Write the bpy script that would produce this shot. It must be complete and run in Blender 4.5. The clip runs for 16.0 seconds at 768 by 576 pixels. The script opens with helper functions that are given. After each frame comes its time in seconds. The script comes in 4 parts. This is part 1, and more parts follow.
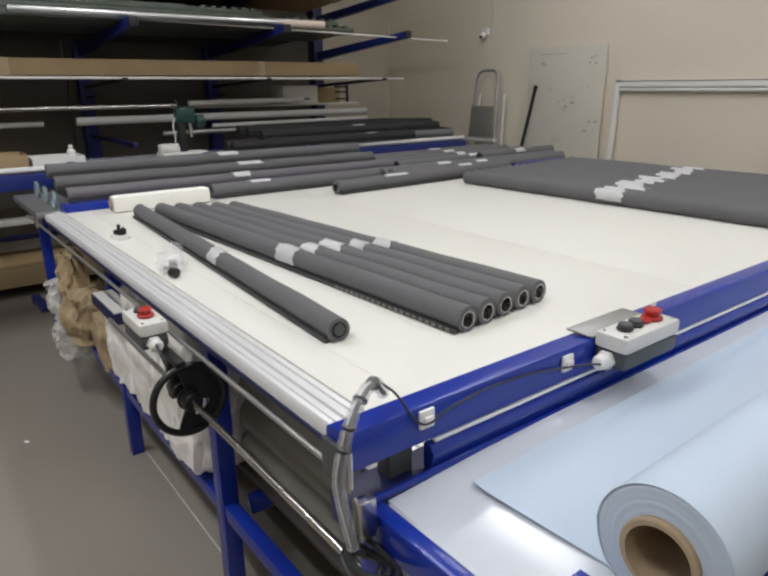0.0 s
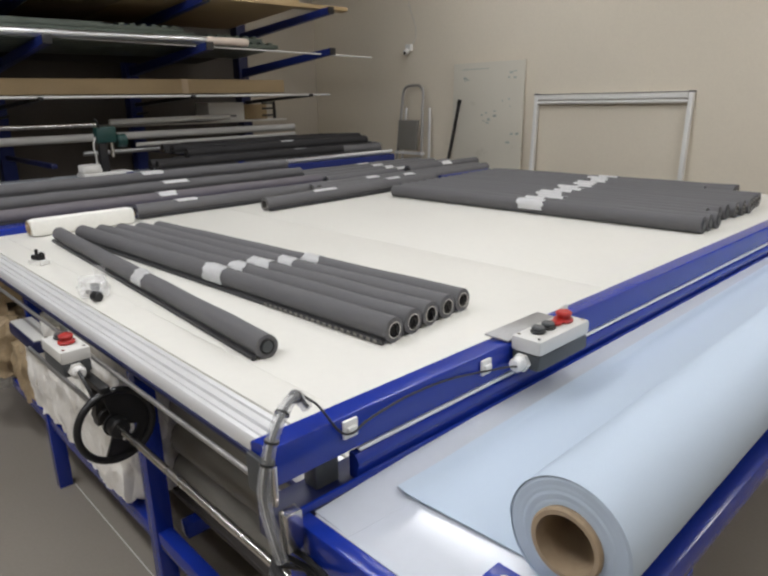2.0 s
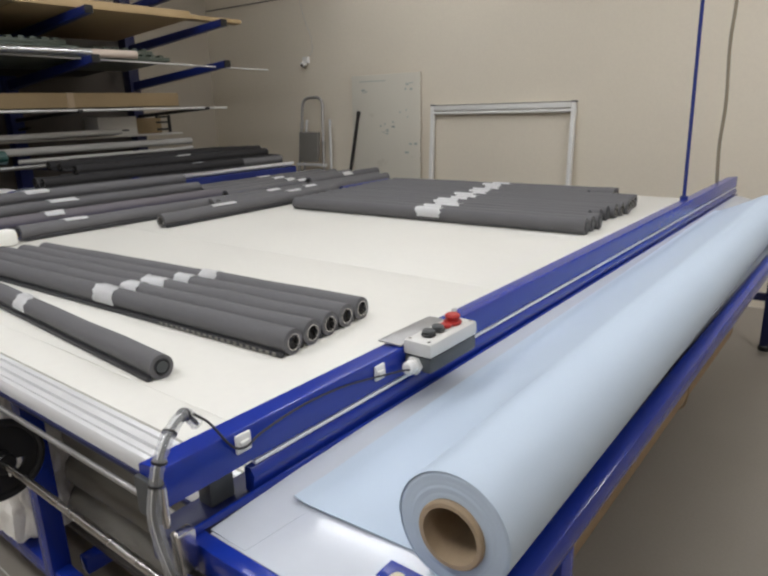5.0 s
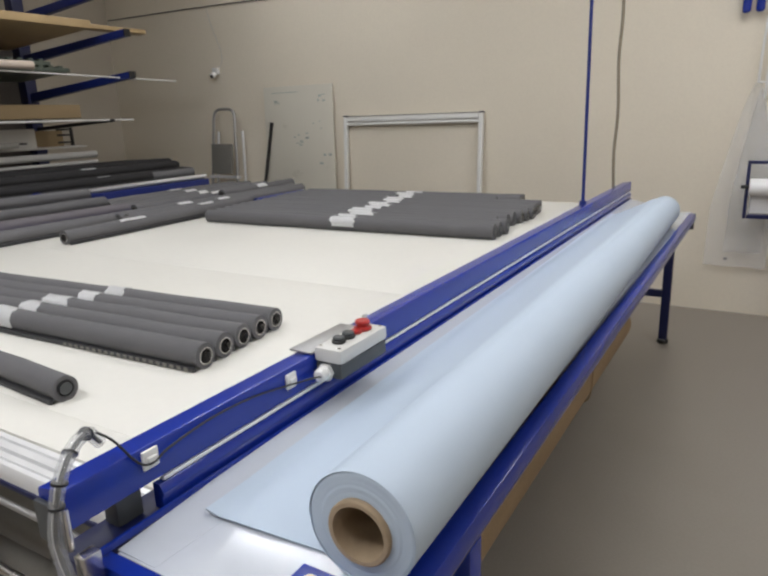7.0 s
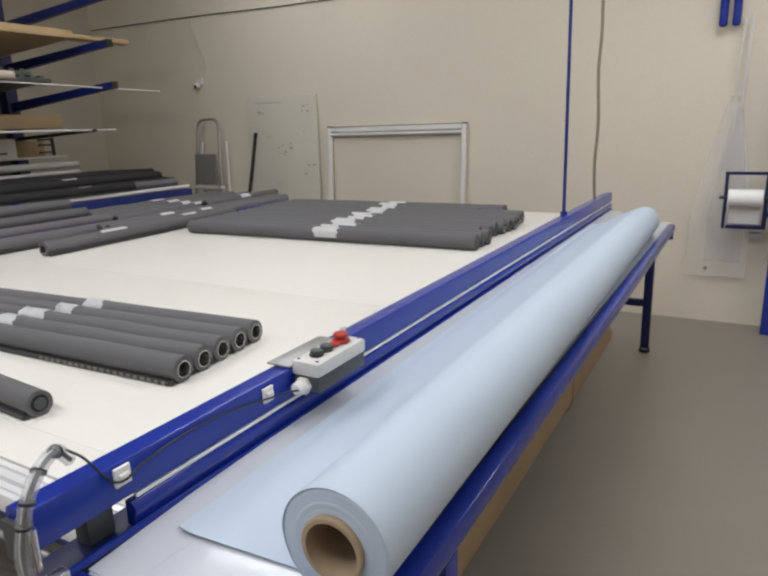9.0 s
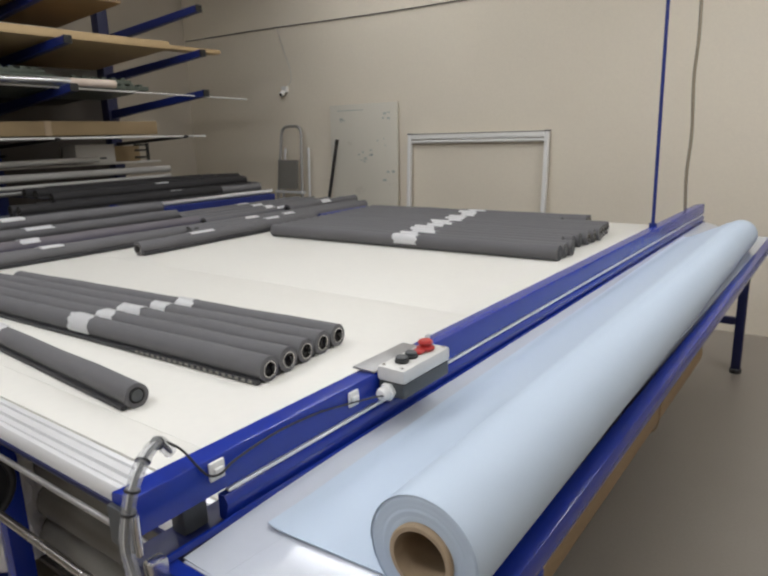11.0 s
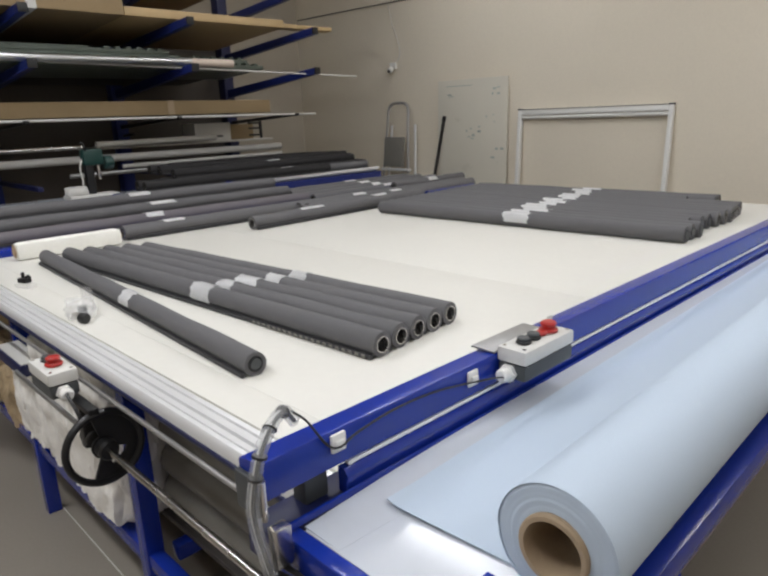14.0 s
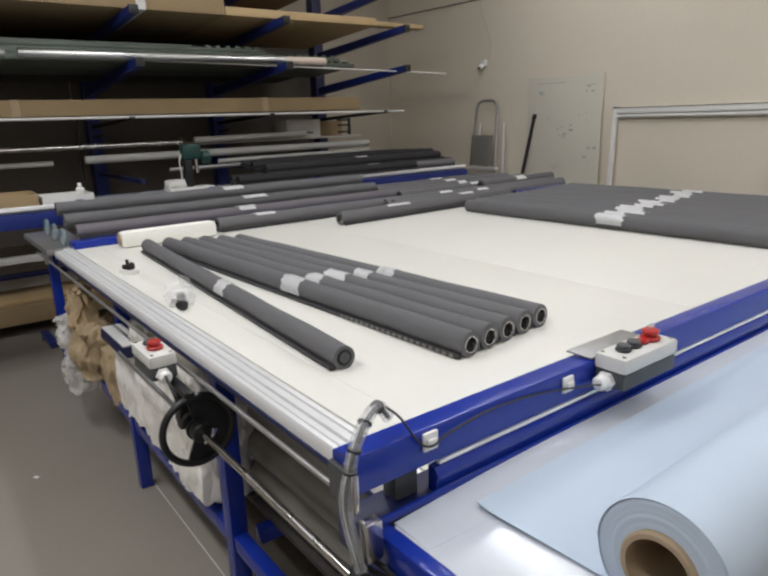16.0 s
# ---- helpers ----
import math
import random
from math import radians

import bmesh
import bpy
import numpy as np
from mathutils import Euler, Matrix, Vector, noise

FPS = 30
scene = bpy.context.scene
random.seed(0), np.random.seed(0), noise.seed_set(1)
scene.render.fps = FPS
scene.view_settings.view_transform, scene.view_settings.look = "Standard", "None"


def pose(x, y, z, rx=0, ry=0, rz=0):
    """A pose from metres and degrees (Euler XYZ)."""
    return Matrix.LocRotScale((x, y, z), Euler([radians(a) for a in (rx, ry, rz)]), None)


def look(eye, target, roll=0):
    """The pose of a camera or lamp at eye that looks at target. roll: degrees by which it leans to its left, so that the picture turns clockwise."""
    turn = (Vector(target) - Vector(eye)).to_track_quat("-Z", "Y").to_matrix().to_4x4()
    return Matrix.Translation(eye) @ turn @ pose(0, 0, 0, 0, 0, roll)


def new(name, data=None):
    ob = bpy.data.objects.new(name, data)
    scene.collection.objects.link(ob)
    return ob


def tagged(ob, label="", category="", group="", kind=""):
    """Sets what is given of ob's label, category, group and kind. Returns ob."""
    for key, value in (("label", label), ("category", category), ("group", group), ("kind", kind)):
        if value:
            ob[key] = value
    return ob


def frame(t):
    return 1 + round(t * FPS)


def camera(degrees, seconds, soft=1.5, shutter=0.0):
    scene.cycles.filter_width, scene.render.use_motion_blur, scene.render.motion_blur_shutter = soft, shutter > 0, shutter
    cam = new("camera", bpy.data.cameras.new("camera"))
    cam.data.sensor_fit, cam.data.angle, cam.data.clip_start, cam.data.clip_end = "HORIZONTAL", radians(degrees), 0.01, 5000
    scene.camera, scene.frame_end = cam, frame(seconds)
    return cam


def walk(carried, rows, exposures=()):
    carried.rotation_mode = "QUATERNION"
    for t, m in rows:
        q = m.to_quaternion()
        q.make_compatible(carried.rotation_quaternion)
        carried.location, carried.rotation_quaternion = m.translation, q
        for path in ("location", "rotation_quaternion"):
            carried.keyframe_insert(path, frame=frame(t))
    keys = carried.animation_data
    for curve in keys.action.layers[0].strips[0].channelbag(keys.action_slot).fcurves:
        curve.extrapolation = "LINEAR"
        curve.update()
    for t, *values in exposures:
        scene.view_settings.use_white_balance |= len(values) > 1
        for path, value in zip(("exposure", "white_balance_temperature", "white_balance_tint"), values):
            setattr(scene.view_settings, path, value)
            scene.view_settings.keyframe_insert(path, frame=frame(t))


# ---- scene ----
cam = camera(62.5, 16.0, soft=2.5)
PATH = [
    (0, (0.56, -0.24, 1.434), (-0.956, 0.913, 0.824), -0.5),
    (0.5, (0.57, -0.241, 1.436), (-0.917, 0.954, 0.835), -0.7),
    (1, (0.579, -0.239, 1.438), (-0.877, 0.999, 0.847), -1.0),
    (1.5, (0.586, -0.238, 1.439), (-0.841, 1.037, 0.859), -1.1),
    (2, (0.596, -0.235, 1.441), (-0.802, 1.075, 0.869), -1.2),
    (2.5, (0.599, -0.232, 1.442), (-0.772, 1.11, 0.877), -1.2),
    (3, (0.603, -0.228, 1.441), (-0.74, 1.144, 0.882), -1.3),
    (3.5, (0.608, -0.226, 1.443), (-0.706, 1.175, 0.887), -1.4),
    (4, (0.615, -0.224, 1.443), (-0.666, 1.209, 0.89), -1.5),
    (6.5, (0.662, -0.228, 1.447), (-0.391, 1.387, 0.915), -2.0),
    (7, (0.669, -0.229, 1.445), (-0.333, 1.42, 0.921), -2.0),
    (7.5, (0.683, -0.223, 1.448), (-0.273, 1.456, 0.93), -2.0),
    (8, (0.685, -0.215, 1.448), (-0.245, 1.481, 0.94), -1.9),
    (10.5, (0.666, -0.233, 1.455), (-0.442, 1.365, 0.987), -1.6),
    (11, (0.658, -0.235, 1.453), (-0.502, 1.325, 0.983), -1.6),
    (11.5, (0.647, -0.235, 1.451), (-0.556, 1.288, 0.97), -1.8),
    (12, (0.638, -0.233, 1.447), (-0.605, 1.254, 0.955), -1.8),
    (12.5, (0.63, -0.232, 1.446), (-0.648, 1.221, 0.942), -1.9),
    (13, (0.622, -0.228, 1.442), (-0.691, 1.192, 0.93), -2.0),
    (13.5, (0.616, -0.231, 1.442), (-0.732, 1.151, 0.922), -2.1),
    (14, (0.609, -0.237, 1.44), (-0.777, 1.106, 0.917), -2.2),
    (14.5, (0.602, -0.244, 1.439), (-0.827, 1.054, 0.917), -2.3),
    (15, (0.6, -0.245, 1.44), (-0.871, 1.006, 0.919), -2.2),
    (15.5, (0.593, -0.248, 1.439), (-0.92, 0.952, 0.919), -2.1),
    (16, (0.587, -0.253, 1.439), (-0.96, 0.902, 0.918), -1.9),
]

walk(cam, [(t, look(eye, target, roll)) for t, eye, target, roll in PATH])

# ---- world and lights ----
world = bpy.data.worlds.new("world")
world.use_nodes = True
world.node_tree.nodes["Background"].inputs[0].default_value = (0.9, 0.95, 1.0, 1)
world.node_tree.nodes["Background"].inputs[1].default_value = 0.05
scene.world = world
scene.view_settings.exposure = 0.0
CEIL = 3.9
LAMPS = [(-2.9, 4.0, 2), (-2.1, 2.9, 9), (0.8, 2.9, 20), (2.7, 2.9, 13), (-2.3, 1.3, 11), (0.2, 1.3, 13), (2.6, 1.3, 9), (-2.1, -0.8, 31), (-0.3, -0.9, 23), (2.6, -0.7, 9), (-2.1, -2.6, 11), (0.2, -2.6, 10)]


# ---- materials ----
def mat(name, color, rough=0.5, metal=0.0, var=0.12, scale=8.0, fine=120.0, bump=0.05, spec=0.5, stain=0.0, grain=None, trans=0.0, alpha=1.0):
    """A node material: base colour mottled at two scales, roughness broken up, fine relief."""
    m = bpy.data.materials.new(name)
    m.use_nodes = True
    n, l = m.node_tree.nodes, m.node_tree.links
    b = n["Principled BSDF"]
    co = n.new("ShaderNodeTexCoord")
    mp = n.new("ShaderNodeMapping")
    l.new(co.outputs["Object"], mp.inputs[0])
    if grain:
        mp.inputs["Scale"].default_value = grain
    big, small = n.new("ShaderNodeTexNoise"), n.new("ShaderNodeTexNoise")
    big.inputs["Scale"].default_value, big.inputs["Detail"].default_value = scale, 4
    small.inputs["Scale"].default_value, small.inputs["Detail"].default_value = fine, 2
    l.new(co.outputs["Object"], big.inputs["Vector"])
    l.new(mp.outputs[0], small.inputs["Vector"])
    info = n.new("ShaderNodeObjectInfo")
    add = n.new("ShaderNodeMath")
    add.operation = "ADD"
    l.new(big.outputs["Fac"], add.inputs[0])
    l.new(small.outputs["Fac"], add.inputs[1])
    add2 = n.new("ShaderNodeMath")
    add2.operation = "MULTIPLY_ADD"
    l.new(info.outputs["Random"], add2.inputs[0])
    add2.inputs[1].default_value = 0.5
    l.new(add.outputs[0], add2.inputs[2])
    ramp = n.new("ShaderNodeMapRange")
    ramp.inputs[1].default_value, ramp.inputs[2].default_value = 0.6, 1.9
    ramp.inputs[3].default_value, ramp.inputs[4].default_value = 1 - var, 1 + var
    l.new(add2.outputs[0], ramp.inputs[0])
    mul = n.new("ShaderNodeMix")
    mul.data_type, mul.blend_type = "RGBA", "MULTIPLY"
    mul.inputs["Factor"].default_value = 1
    mul.inputs["A"].default_value = (*color, 1)
    l.new(ramp.outputs[0], mul.inputs["B"])
    out = mul.outputs["Result"]
    if stain:
        st = n.new("ShaderNodeTexNoise")
        st.inputs["Scale"].default_value, st.inputs["Detail"].default_value = scale * 0.35, 6
        l.new(co.outputs["Object"], st.inputs["Vector"])
        r2 = n.new("ShaderNodeMapRange")
        r2.inputs[1].default_value, r2.inputs[2].default_value, r2.inputs[3].default_value, r2.inputs[4].default_value = 0.5, 0.72, 0, stain
        l.new(st.outputs["Fac"], r2.inputs[0])
        mx = n.new("ShaderNodeMix")
        mx.data_type = "RGBA"
        l.new(r2.outputs[0], mx.inputs["Factor"])
        l.new(out, mx.inputs["A"])
        mx.inputs["B"].default_value = (color[0] * 0.55, color[1] * 0.52, color[2] * 0.48, 1)
        out = mx.outputs["Result"]
    l.new(out, b.inputs["Base Color"])
    rr = n.new("ShaderNodeMapRange")
    rr.inputs[3].default_value, rr.inputs[4].default_value = max(0.02, rough - 0.1), min(1, rough + 0.1)
    l.new(big.outputs["Fac"], rr.inputs[0])
    l.new(rr.outputs[0], b.inputs["Roughness"])
    b.inputs["Metallic"].default_value = metal
    b.inputs["Specular IOR Level"].default_value = spec
    if trans:
        b.inputs["Transmission Weight"].default_value = trans
    if alpha < 1:
        b.inputs["Alpha"].default_value = alpha
    if bump:
        bp = n.new("ShaderNodeBump")
        bp.inputs["Strength"].default_value, bp.inputs["Distance"].default_value = bump, 0.002
        l.new(small.outputs["Fac"], bp.inputs["Height"])
        l.new(bp.outputs[0], b.inputs["Normal"])
    return m


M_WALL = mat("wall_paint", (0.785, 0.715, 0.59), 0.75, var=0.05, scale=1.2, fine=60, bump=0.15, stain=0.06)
# The same beige paint, darkened for the shade on the rack's wall.
M_WALL_SHADE = mat("wall_paint_shaded", (0.52, 0.47, 0.39), 0.75, var=0.06, scale=1.0, fine=60, bump=0.15, stain=0.1)
M_FLOOR = mat("floor_paint", (0.265, 0.237, 0.203), 0.42, var=0.10, scale=1.6, fine=90, bump=0.08, stain=0.25)
M_CEIL = mat("ceiling_paint", (0.7, 0.69, 0.66), 0.9, var=0.04, scale=2)
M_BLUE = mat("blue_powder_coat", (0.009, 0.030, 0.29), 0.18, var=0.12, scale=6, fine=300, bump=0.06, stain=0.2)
M_BLUE_R = mat("rack_blue_paint", (0.009, 0.022, 0.16), 0.4, var=0.15, scale=5, stain=0.3)
M_FILM = mat("thin_clear_film", (0.9, 0.9, 0.9), 0.25, var=0.03, scale=10, fine=40, bump=0.4, alpha=0.20)
M_BLUE_G = mat("gloss_blue_channel", (0.010, 0.030, 0.27), 0.13, var=0.1, scale=6, bump=0.02)
# Deep blue; on low parts, undersides and one upright it carries their shade.
M_BLUE_D = mat("dark_and_shaded_blue", (0.006, 0.010, 0.065), 0.4, var=0.15, scale=6, stain=0.2)
M_TOP = mat("white_laminate", (0.70, 0.685, 0.63), 0.5, var=0.03, scale=2.5, fine=40, bump=0.02, stain=0.10)
M_ALU = mat("brushed_aluminium", (0.80, 0.80, 0.80), 0.33, 0.35, var=0.04, fine=200, grain=(0.03, 1, 1), bump=0.04)
M_ALU_Y = mat("brushed_aluminium_rail", (0.88, 0.88, 0.89), 0.35, 0.1, var=0.06, fine=200, grain=(1, 0.03, 1), bump=0.04)
M_STEEL = mat("bright_steel", (0.62, 0.60, 0.58), 0.25, 1.0, var=0.1, fine=150)
M_GUIDE = mat("grey_steel_rod", (0.42, 0.41, 0.40), 0.35, 0.7, var=0.15, scale=15)
M_CREAM = mat("cream_plastic", (0.75, 0.70, 0.52), 0.4, var=0.06, scale=20)
M_GREY = mat("charcoal_screen_fabric", (0.130, 0.128, 0.132), 0.68, var=0.12, scale=9, fine=700, bump=0.5, spec=0.25)
M_GREY_B = mat("dark_hem_bar", (0.03, 0.03, 0.033), 0.5, var=0.2, scale=20)
M_PAPER = mat("label_paper", (0.93, 0.93, 0.93), 0.22, var=0.05, scale=25, fine=80, bump=0.3)
M_FABRIC = mat("pale_blue_fabric", (0.465, 0.545, 0.64), 0.62, var=0.03, scale=3, fine=500, bump=0.08, spec=0.35)
M_SHEET = mat("tray_sheet", (0.53, 0.56, 0.61), 0.13, var=0.03, scale=3, fine=60, bump=0.02)
M_KRAFT = mat("kraft_cardboard", (0.30, 0.215, 0.115), 0.8, var=0.12, scale=5, fine=150, bump=0.1, stain=0.2)
M_WRAP = mat("dull_wrapping_paper", (0.25, 0.17, 0.09), 0.8, var=0.2, scale=7, fine=120, bump=0.3, stain=0.3)
M_CARD = mat("grey_card_tube", (0.45, 0.44, 0.42), 0.6, var=0.12, scale=8)
M_BEIGE = mat("beige_card_tube", (0.60, 0.50, 0.42), 0.6, var=0.08, scale=10)
M_CORE = mat("cardboard_core", (0.38, 0.285, 0.185), 0.75, var=0.12, scale=20, fine=120, bump=0.15)
M_BLACK = mat("black_plastic", (0.012, 0.012, 0.013), 0.35, var=0.2, scale=20)
M_RUBBER = mat("black_cable", (0.015, 0.015, 0.016), 0.5, var=0.2, scale=30)
M_LGREY = mat("light_grey_plastic", (0.62, 0.61, 0.58), 0.4, var=0.05, scale=15, stain=0.1)
M_DGREY = mat("dark_grey_plastic", (0.06, 0.065, 0.068), 0.45, var=0.1, scale=15)
M_RED = mat("red_plastic", (0.40, 0.022, 0.018), 0.3, var=0.08, scale=20)
M_WHITE = mat("white_plastic", (0.78, 0.77, 0.74), 0.4, var=0.05, scale=12)
M_FOAM = mat("white_wrapped_fabric", (0.85, 0.84, 0.79), 0.6, var=0.06, scale=10, fine=60, bump=0.4)
M_BAG = mat("white_plastic_film", (0.86, 0.84, 0.80), 0.35, var=0.12, scale=14, fine=45, bump=1.0)
M_FILMB = mat("crumpled_clear_film", (0.80, 0.78, 0.74), 0.15, var=0.2, scale=25, fine=70, bump=0.8, alpha=0.5)
M_BROWN = mat("crumpled_brown_paper", (0.40, 0.30, 0.18), 0.7, var=0.35, scale=22, fine=90, bump=0.8)
M_GREEN = mat("green_profile", (0.075, 0.092, 0.074), 0.4, 0.2, var=0.2, scale=6, fine=100)
M_GREENT = mat("green_cast_metal", (0.008, 0.04, 0.035), 0.4, var=0.2, scale=20)
M_WOOD = mat("pale_timber", (0.46, 0.33, 0.17), 0.65, var=0.15, scale=5, fine=60, grain=(1, 0.05, 1), bump=0.1)
M_BOARD = mat("glass_board", (0.71, 0.675, 0.58), 0.3, var=0.05, scale=3, stain=0.10)
M_INK = mat("marker_ink", (0.40, 0.44, 0.40), 0.6, var=0.3, scale=30)
M_CABLE = mat("taupe_cable", (0.24, 0.20, 0.14), 0.55, var=0.2, scale=30)
M_DARKBAR = mat("dark_bar", (0.02, 0.018, 0.017), 0.45, var=0.3, scale=20)
M_CLEAR = mat("clear_film", (0.9, 0.9, 0.9), 0.2, var=0.03, scale=10, fine=40, bump=0.5, alpha=0.28)
M_CHAIN = mat("translucent_conduit", (0.56, 0.57, 0.58), 0.12, var=0.3, scale=60, fine=150, bump=0.4, alpha=0.30)
M_STORED = mat("grey_stored_fabric", (0.20, 0.19, 0.17), 0.8, var=0.15, scale=6, fine=200, bump=0.2)
# Near-black brown that holds the shade deep in the rack and under the table.
M_DSHEET = mat("shaded_brown", (0.058, 0.050, 0.045), 0.75, var=0.15, scale=2.5, fine=60, stain=0.2)
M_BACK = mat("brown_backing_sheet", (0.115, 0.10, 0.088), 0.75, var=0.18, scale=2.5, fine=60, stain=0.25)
M_RING = mat("tinted_clear_plastic", (0.25, 0.32, 0.34), 0.15, var=0.1, scale=30, alpha=0.5)
M_MILL = mat("mill_aluminium", (0.55, 0.56, 0.55), 0.3, 1.0, var=0.1, fine=150, grain=(1, 0.03, 1))
M_TUBE = mat("dull_aluminium_tube", (0.38, 0.38, 0.38), 0.4, 0.8, var=0.15, scale=30)
M_PURPLE = mat("mauve_fabric", (0.13, 0.118, 0.128), 0.6, var=0.15, scale=12)


# ---- mesh helpers ----
def link(name, bm, material, parent=None, label="", smooth=True):
    me = bpy.data.meshes.new(name)
    bm.normal_update()
    bm.to_mesh(me)
    bm.free()
    for m in material if isinstance(material, (list, tuple)) else [material]:
        me.materials.append(m)
    if smooth:
        me.shade_smooth()
        me.set_sharp_from_angle(angle=radians(38))
    ob = new(name, me)
    if parent:
        ob.parent = parent
    if label:
        ob["label"] = label
    return ob


def part(name, bm, material, parent, label=""):
    return link(name, bm, material, parent, label)


def thing(name, m, label, category, group="", kind=""):
    ob = new(name)
    ob.empty_display_size = 0.05
    ob.matrix_basis = m if isinstance(m, Matrix) else Matrix.Translation(m)
    return tagged(ob, label, category, group, kind)


def box(lo, hi, bevel=0.002, bm=None, turn=None):
    bm = bm or bmesh.new()
    made = bmesh.ops.create_cube(bm, size=1)["verts"]
    c = (Vector(lo) + Vector(hi)) / 2
    size = Vector(hi) - Vector(lo)
    m = Matrix.Translation(c) @ (turn or Matrix()) @ Matrix.Diagonal((*size, 1))
    bmesh.ops.transform(bm, matrix=m, verts=made)
    if bevel:
        edges = list({e for v in made for e in v.link_edges})
        bmesh.ops.bevel(bm, geom=edges, offset=min(bevel, min(size) * 0.45), segments=2, affect="EDGES", profile=0.6)
    return bm


def frame_to(p0, p1):
    """A pose at p0 whose x axis runs to p1, with z as near up as it can be."""
    x = (Vector(p1) - Vector(p0)).normalized()
    up = Vector((0, 0, 1)) if abs(x.z) < 0.95 else Vector((0, 1, 0))
    y = up.cross(x).normalized()
    z = x.cross(y)
    m = Matrix((x, y, z)).transposed().to_4x4()
    m.translation = Vector(p0)
    return m


def rod(p0, p1, r, seg=16, bm=None, bevel=0.0, inner=0.0):
    """A round bar, or with inner a tube, from p0 to p1."""
    bm = bm or bmesh.new()
    m = frame_to(p0, p1)
    length = (Vector(p1) - Vector(p0)).length
    e = min(bevel, r * 0.5, length * 0.3)
    prof = [(0, r - e), (e, r), (length - e, r), (length, r - e)] if e else [(0, r), (length, r)]
    if inner:
        prof = [(0, inner)] + prof + [(length, inner)]
    rings = []
    for x, q in prof:
        rings.append([bm.verts.new(m @ Vector((x, q * math.cos(2 * math.pi * k / seg), q * math.sin(2 * math.pi * k / seg)))) for k in range(seg)])
    pairs = list(zip(rings, rings[1:]))
    if inner:
        pairs.append((rings[-1], rings[0]))
    for a, b in pairs:
        for k in range(seg):
            bm.faces.new((a[k], a[(k + 1) % seg], b[(k + 1) % seg], b[k]))
    if not inner:
        bm.faces.new(rings[0][::-1])
        bm.faces.new(rings[-1])
    bmesh.ops.recalc_face_normals(bm, faces=bm.faces)
    return bm


def extrude(profile, p0, p1, bm=None):
    """A closed profile of (y, z) pairs swept straight from p0 to p1 (its x axis)."""
    bm = bm or bmesh.new()
    m = frame_to(p0, p1)
    length = (Vector(p1) - Vector(p0)).length
    a = [bm.verts.new(m @ Vector((0, y, z))) for y, z in profile]
    b = [bm.verts.new(m @ Vector((length, y, z))) for y, z in profile]
    n = len(a)
    for k in range(n):
        bm.faces.new((a[k], a[(k + 1) % n], b[(k + 1) % n], b[k]))
    bm.faces.new(a[::-1])
    bm.faces.new(b)
    bmesh.ops.recalc_face_normals(bm, faces=bm.faces)
    return bm


def smooth_path(points, steps=8):
    """A Catmull-Rom line through points."""
    p = [Vector(q) for q in points]
    p = [2 * p[0] - p[1]] + p + [2 * p[-1] - p[-2]]
    out = []
    for a, b, c, d in zip(p, p[1:], p[2:], p[3:]):
        for k in range(steps):
            t = k / steps
            out.append(0.5 * ((2 * b) + (c - a) * t + (2 * a - 5 * b + 4 * c - d) * t * t + (3 * b - a - 3 * c + d) * t ** 3))
    out.append(p[-2])
    return out


def hose(points, r, seg=10, steps=8, bm=None, wave=None):
    """A round line bent through points. wave(k): factor on the radius at the k-th ring."""
    bm = bm or bmesh.new()
    line = smooth_path(points, steps)
    rings = []
    side = None
    for k, q in enumerate(line):
        x = (line[min(k + 1, len(line) - 1)] - line[max(k - 1, 0)]).normalized()
        side = side - x * side.dot(x) if side else x.orthogonal()
        side.normalize()
        up = x.cross(side)
        rr = r * (wave(k) if wave else 1)
        rings.append([bm.verts.new(q + rr * (math.cos(2 * math.pi * j / seg) * side + math.sin(2 * math.pi * j / seg) * up)) for j in range(seg)])
    for a, b in zip(rings, rings[1:]):
        for j in range(seg):
            bm.faces.new((a[j], a[(j + 1) % seg], b[(j + 1) % seg], b[j]))
    bm.faces.new(rings[0][::-1])
    bm.faces.new(rings[-1])
    bmesh.ops.recalc_face_normals(bm, faces=bm.faces)
    return bm


def crumple(lo, hi, cuts, amount, scale, seed, bm=None, tall=1.0):
    """A lumpy soft body that fills about the given box."""
    bm = bm or bmesh.new()
    made = bmesh.ops.create_cube(bm, size=1)["verts"]
    edges = list({e for v in made for e in v.link_edges})
    bmesh.ops.subdivide_edges(bm, edges=edges, cuts=cuts, use_grid_fill=True)
    c, size = (Vector(lo) + Vector(hi)) / 2, Vector(hi) - Vector(lo)
    for v in bm.verts:
        q = v.co.copy()
        round_q = q.normalized() * 0.5
        q = q.lerp(round_q, 0.45)
        w = Vector((q.x * size.x, q.y * size.y, q.z * size.z)) + c
        f = Vector((w.x, w.y, w.z * tall)) * scale
        off = noise.noise_vector(f + Vector((seed, seed, 0)))
        off2 = noise.noise_vector(f * 2.7 + Vector((0, seed, seed)))
        v.co = w + amount * (off + 0.5 * off2)
    bmesh.ops.recalc_face_normals(bm, faces=bm.faces)
    return bm


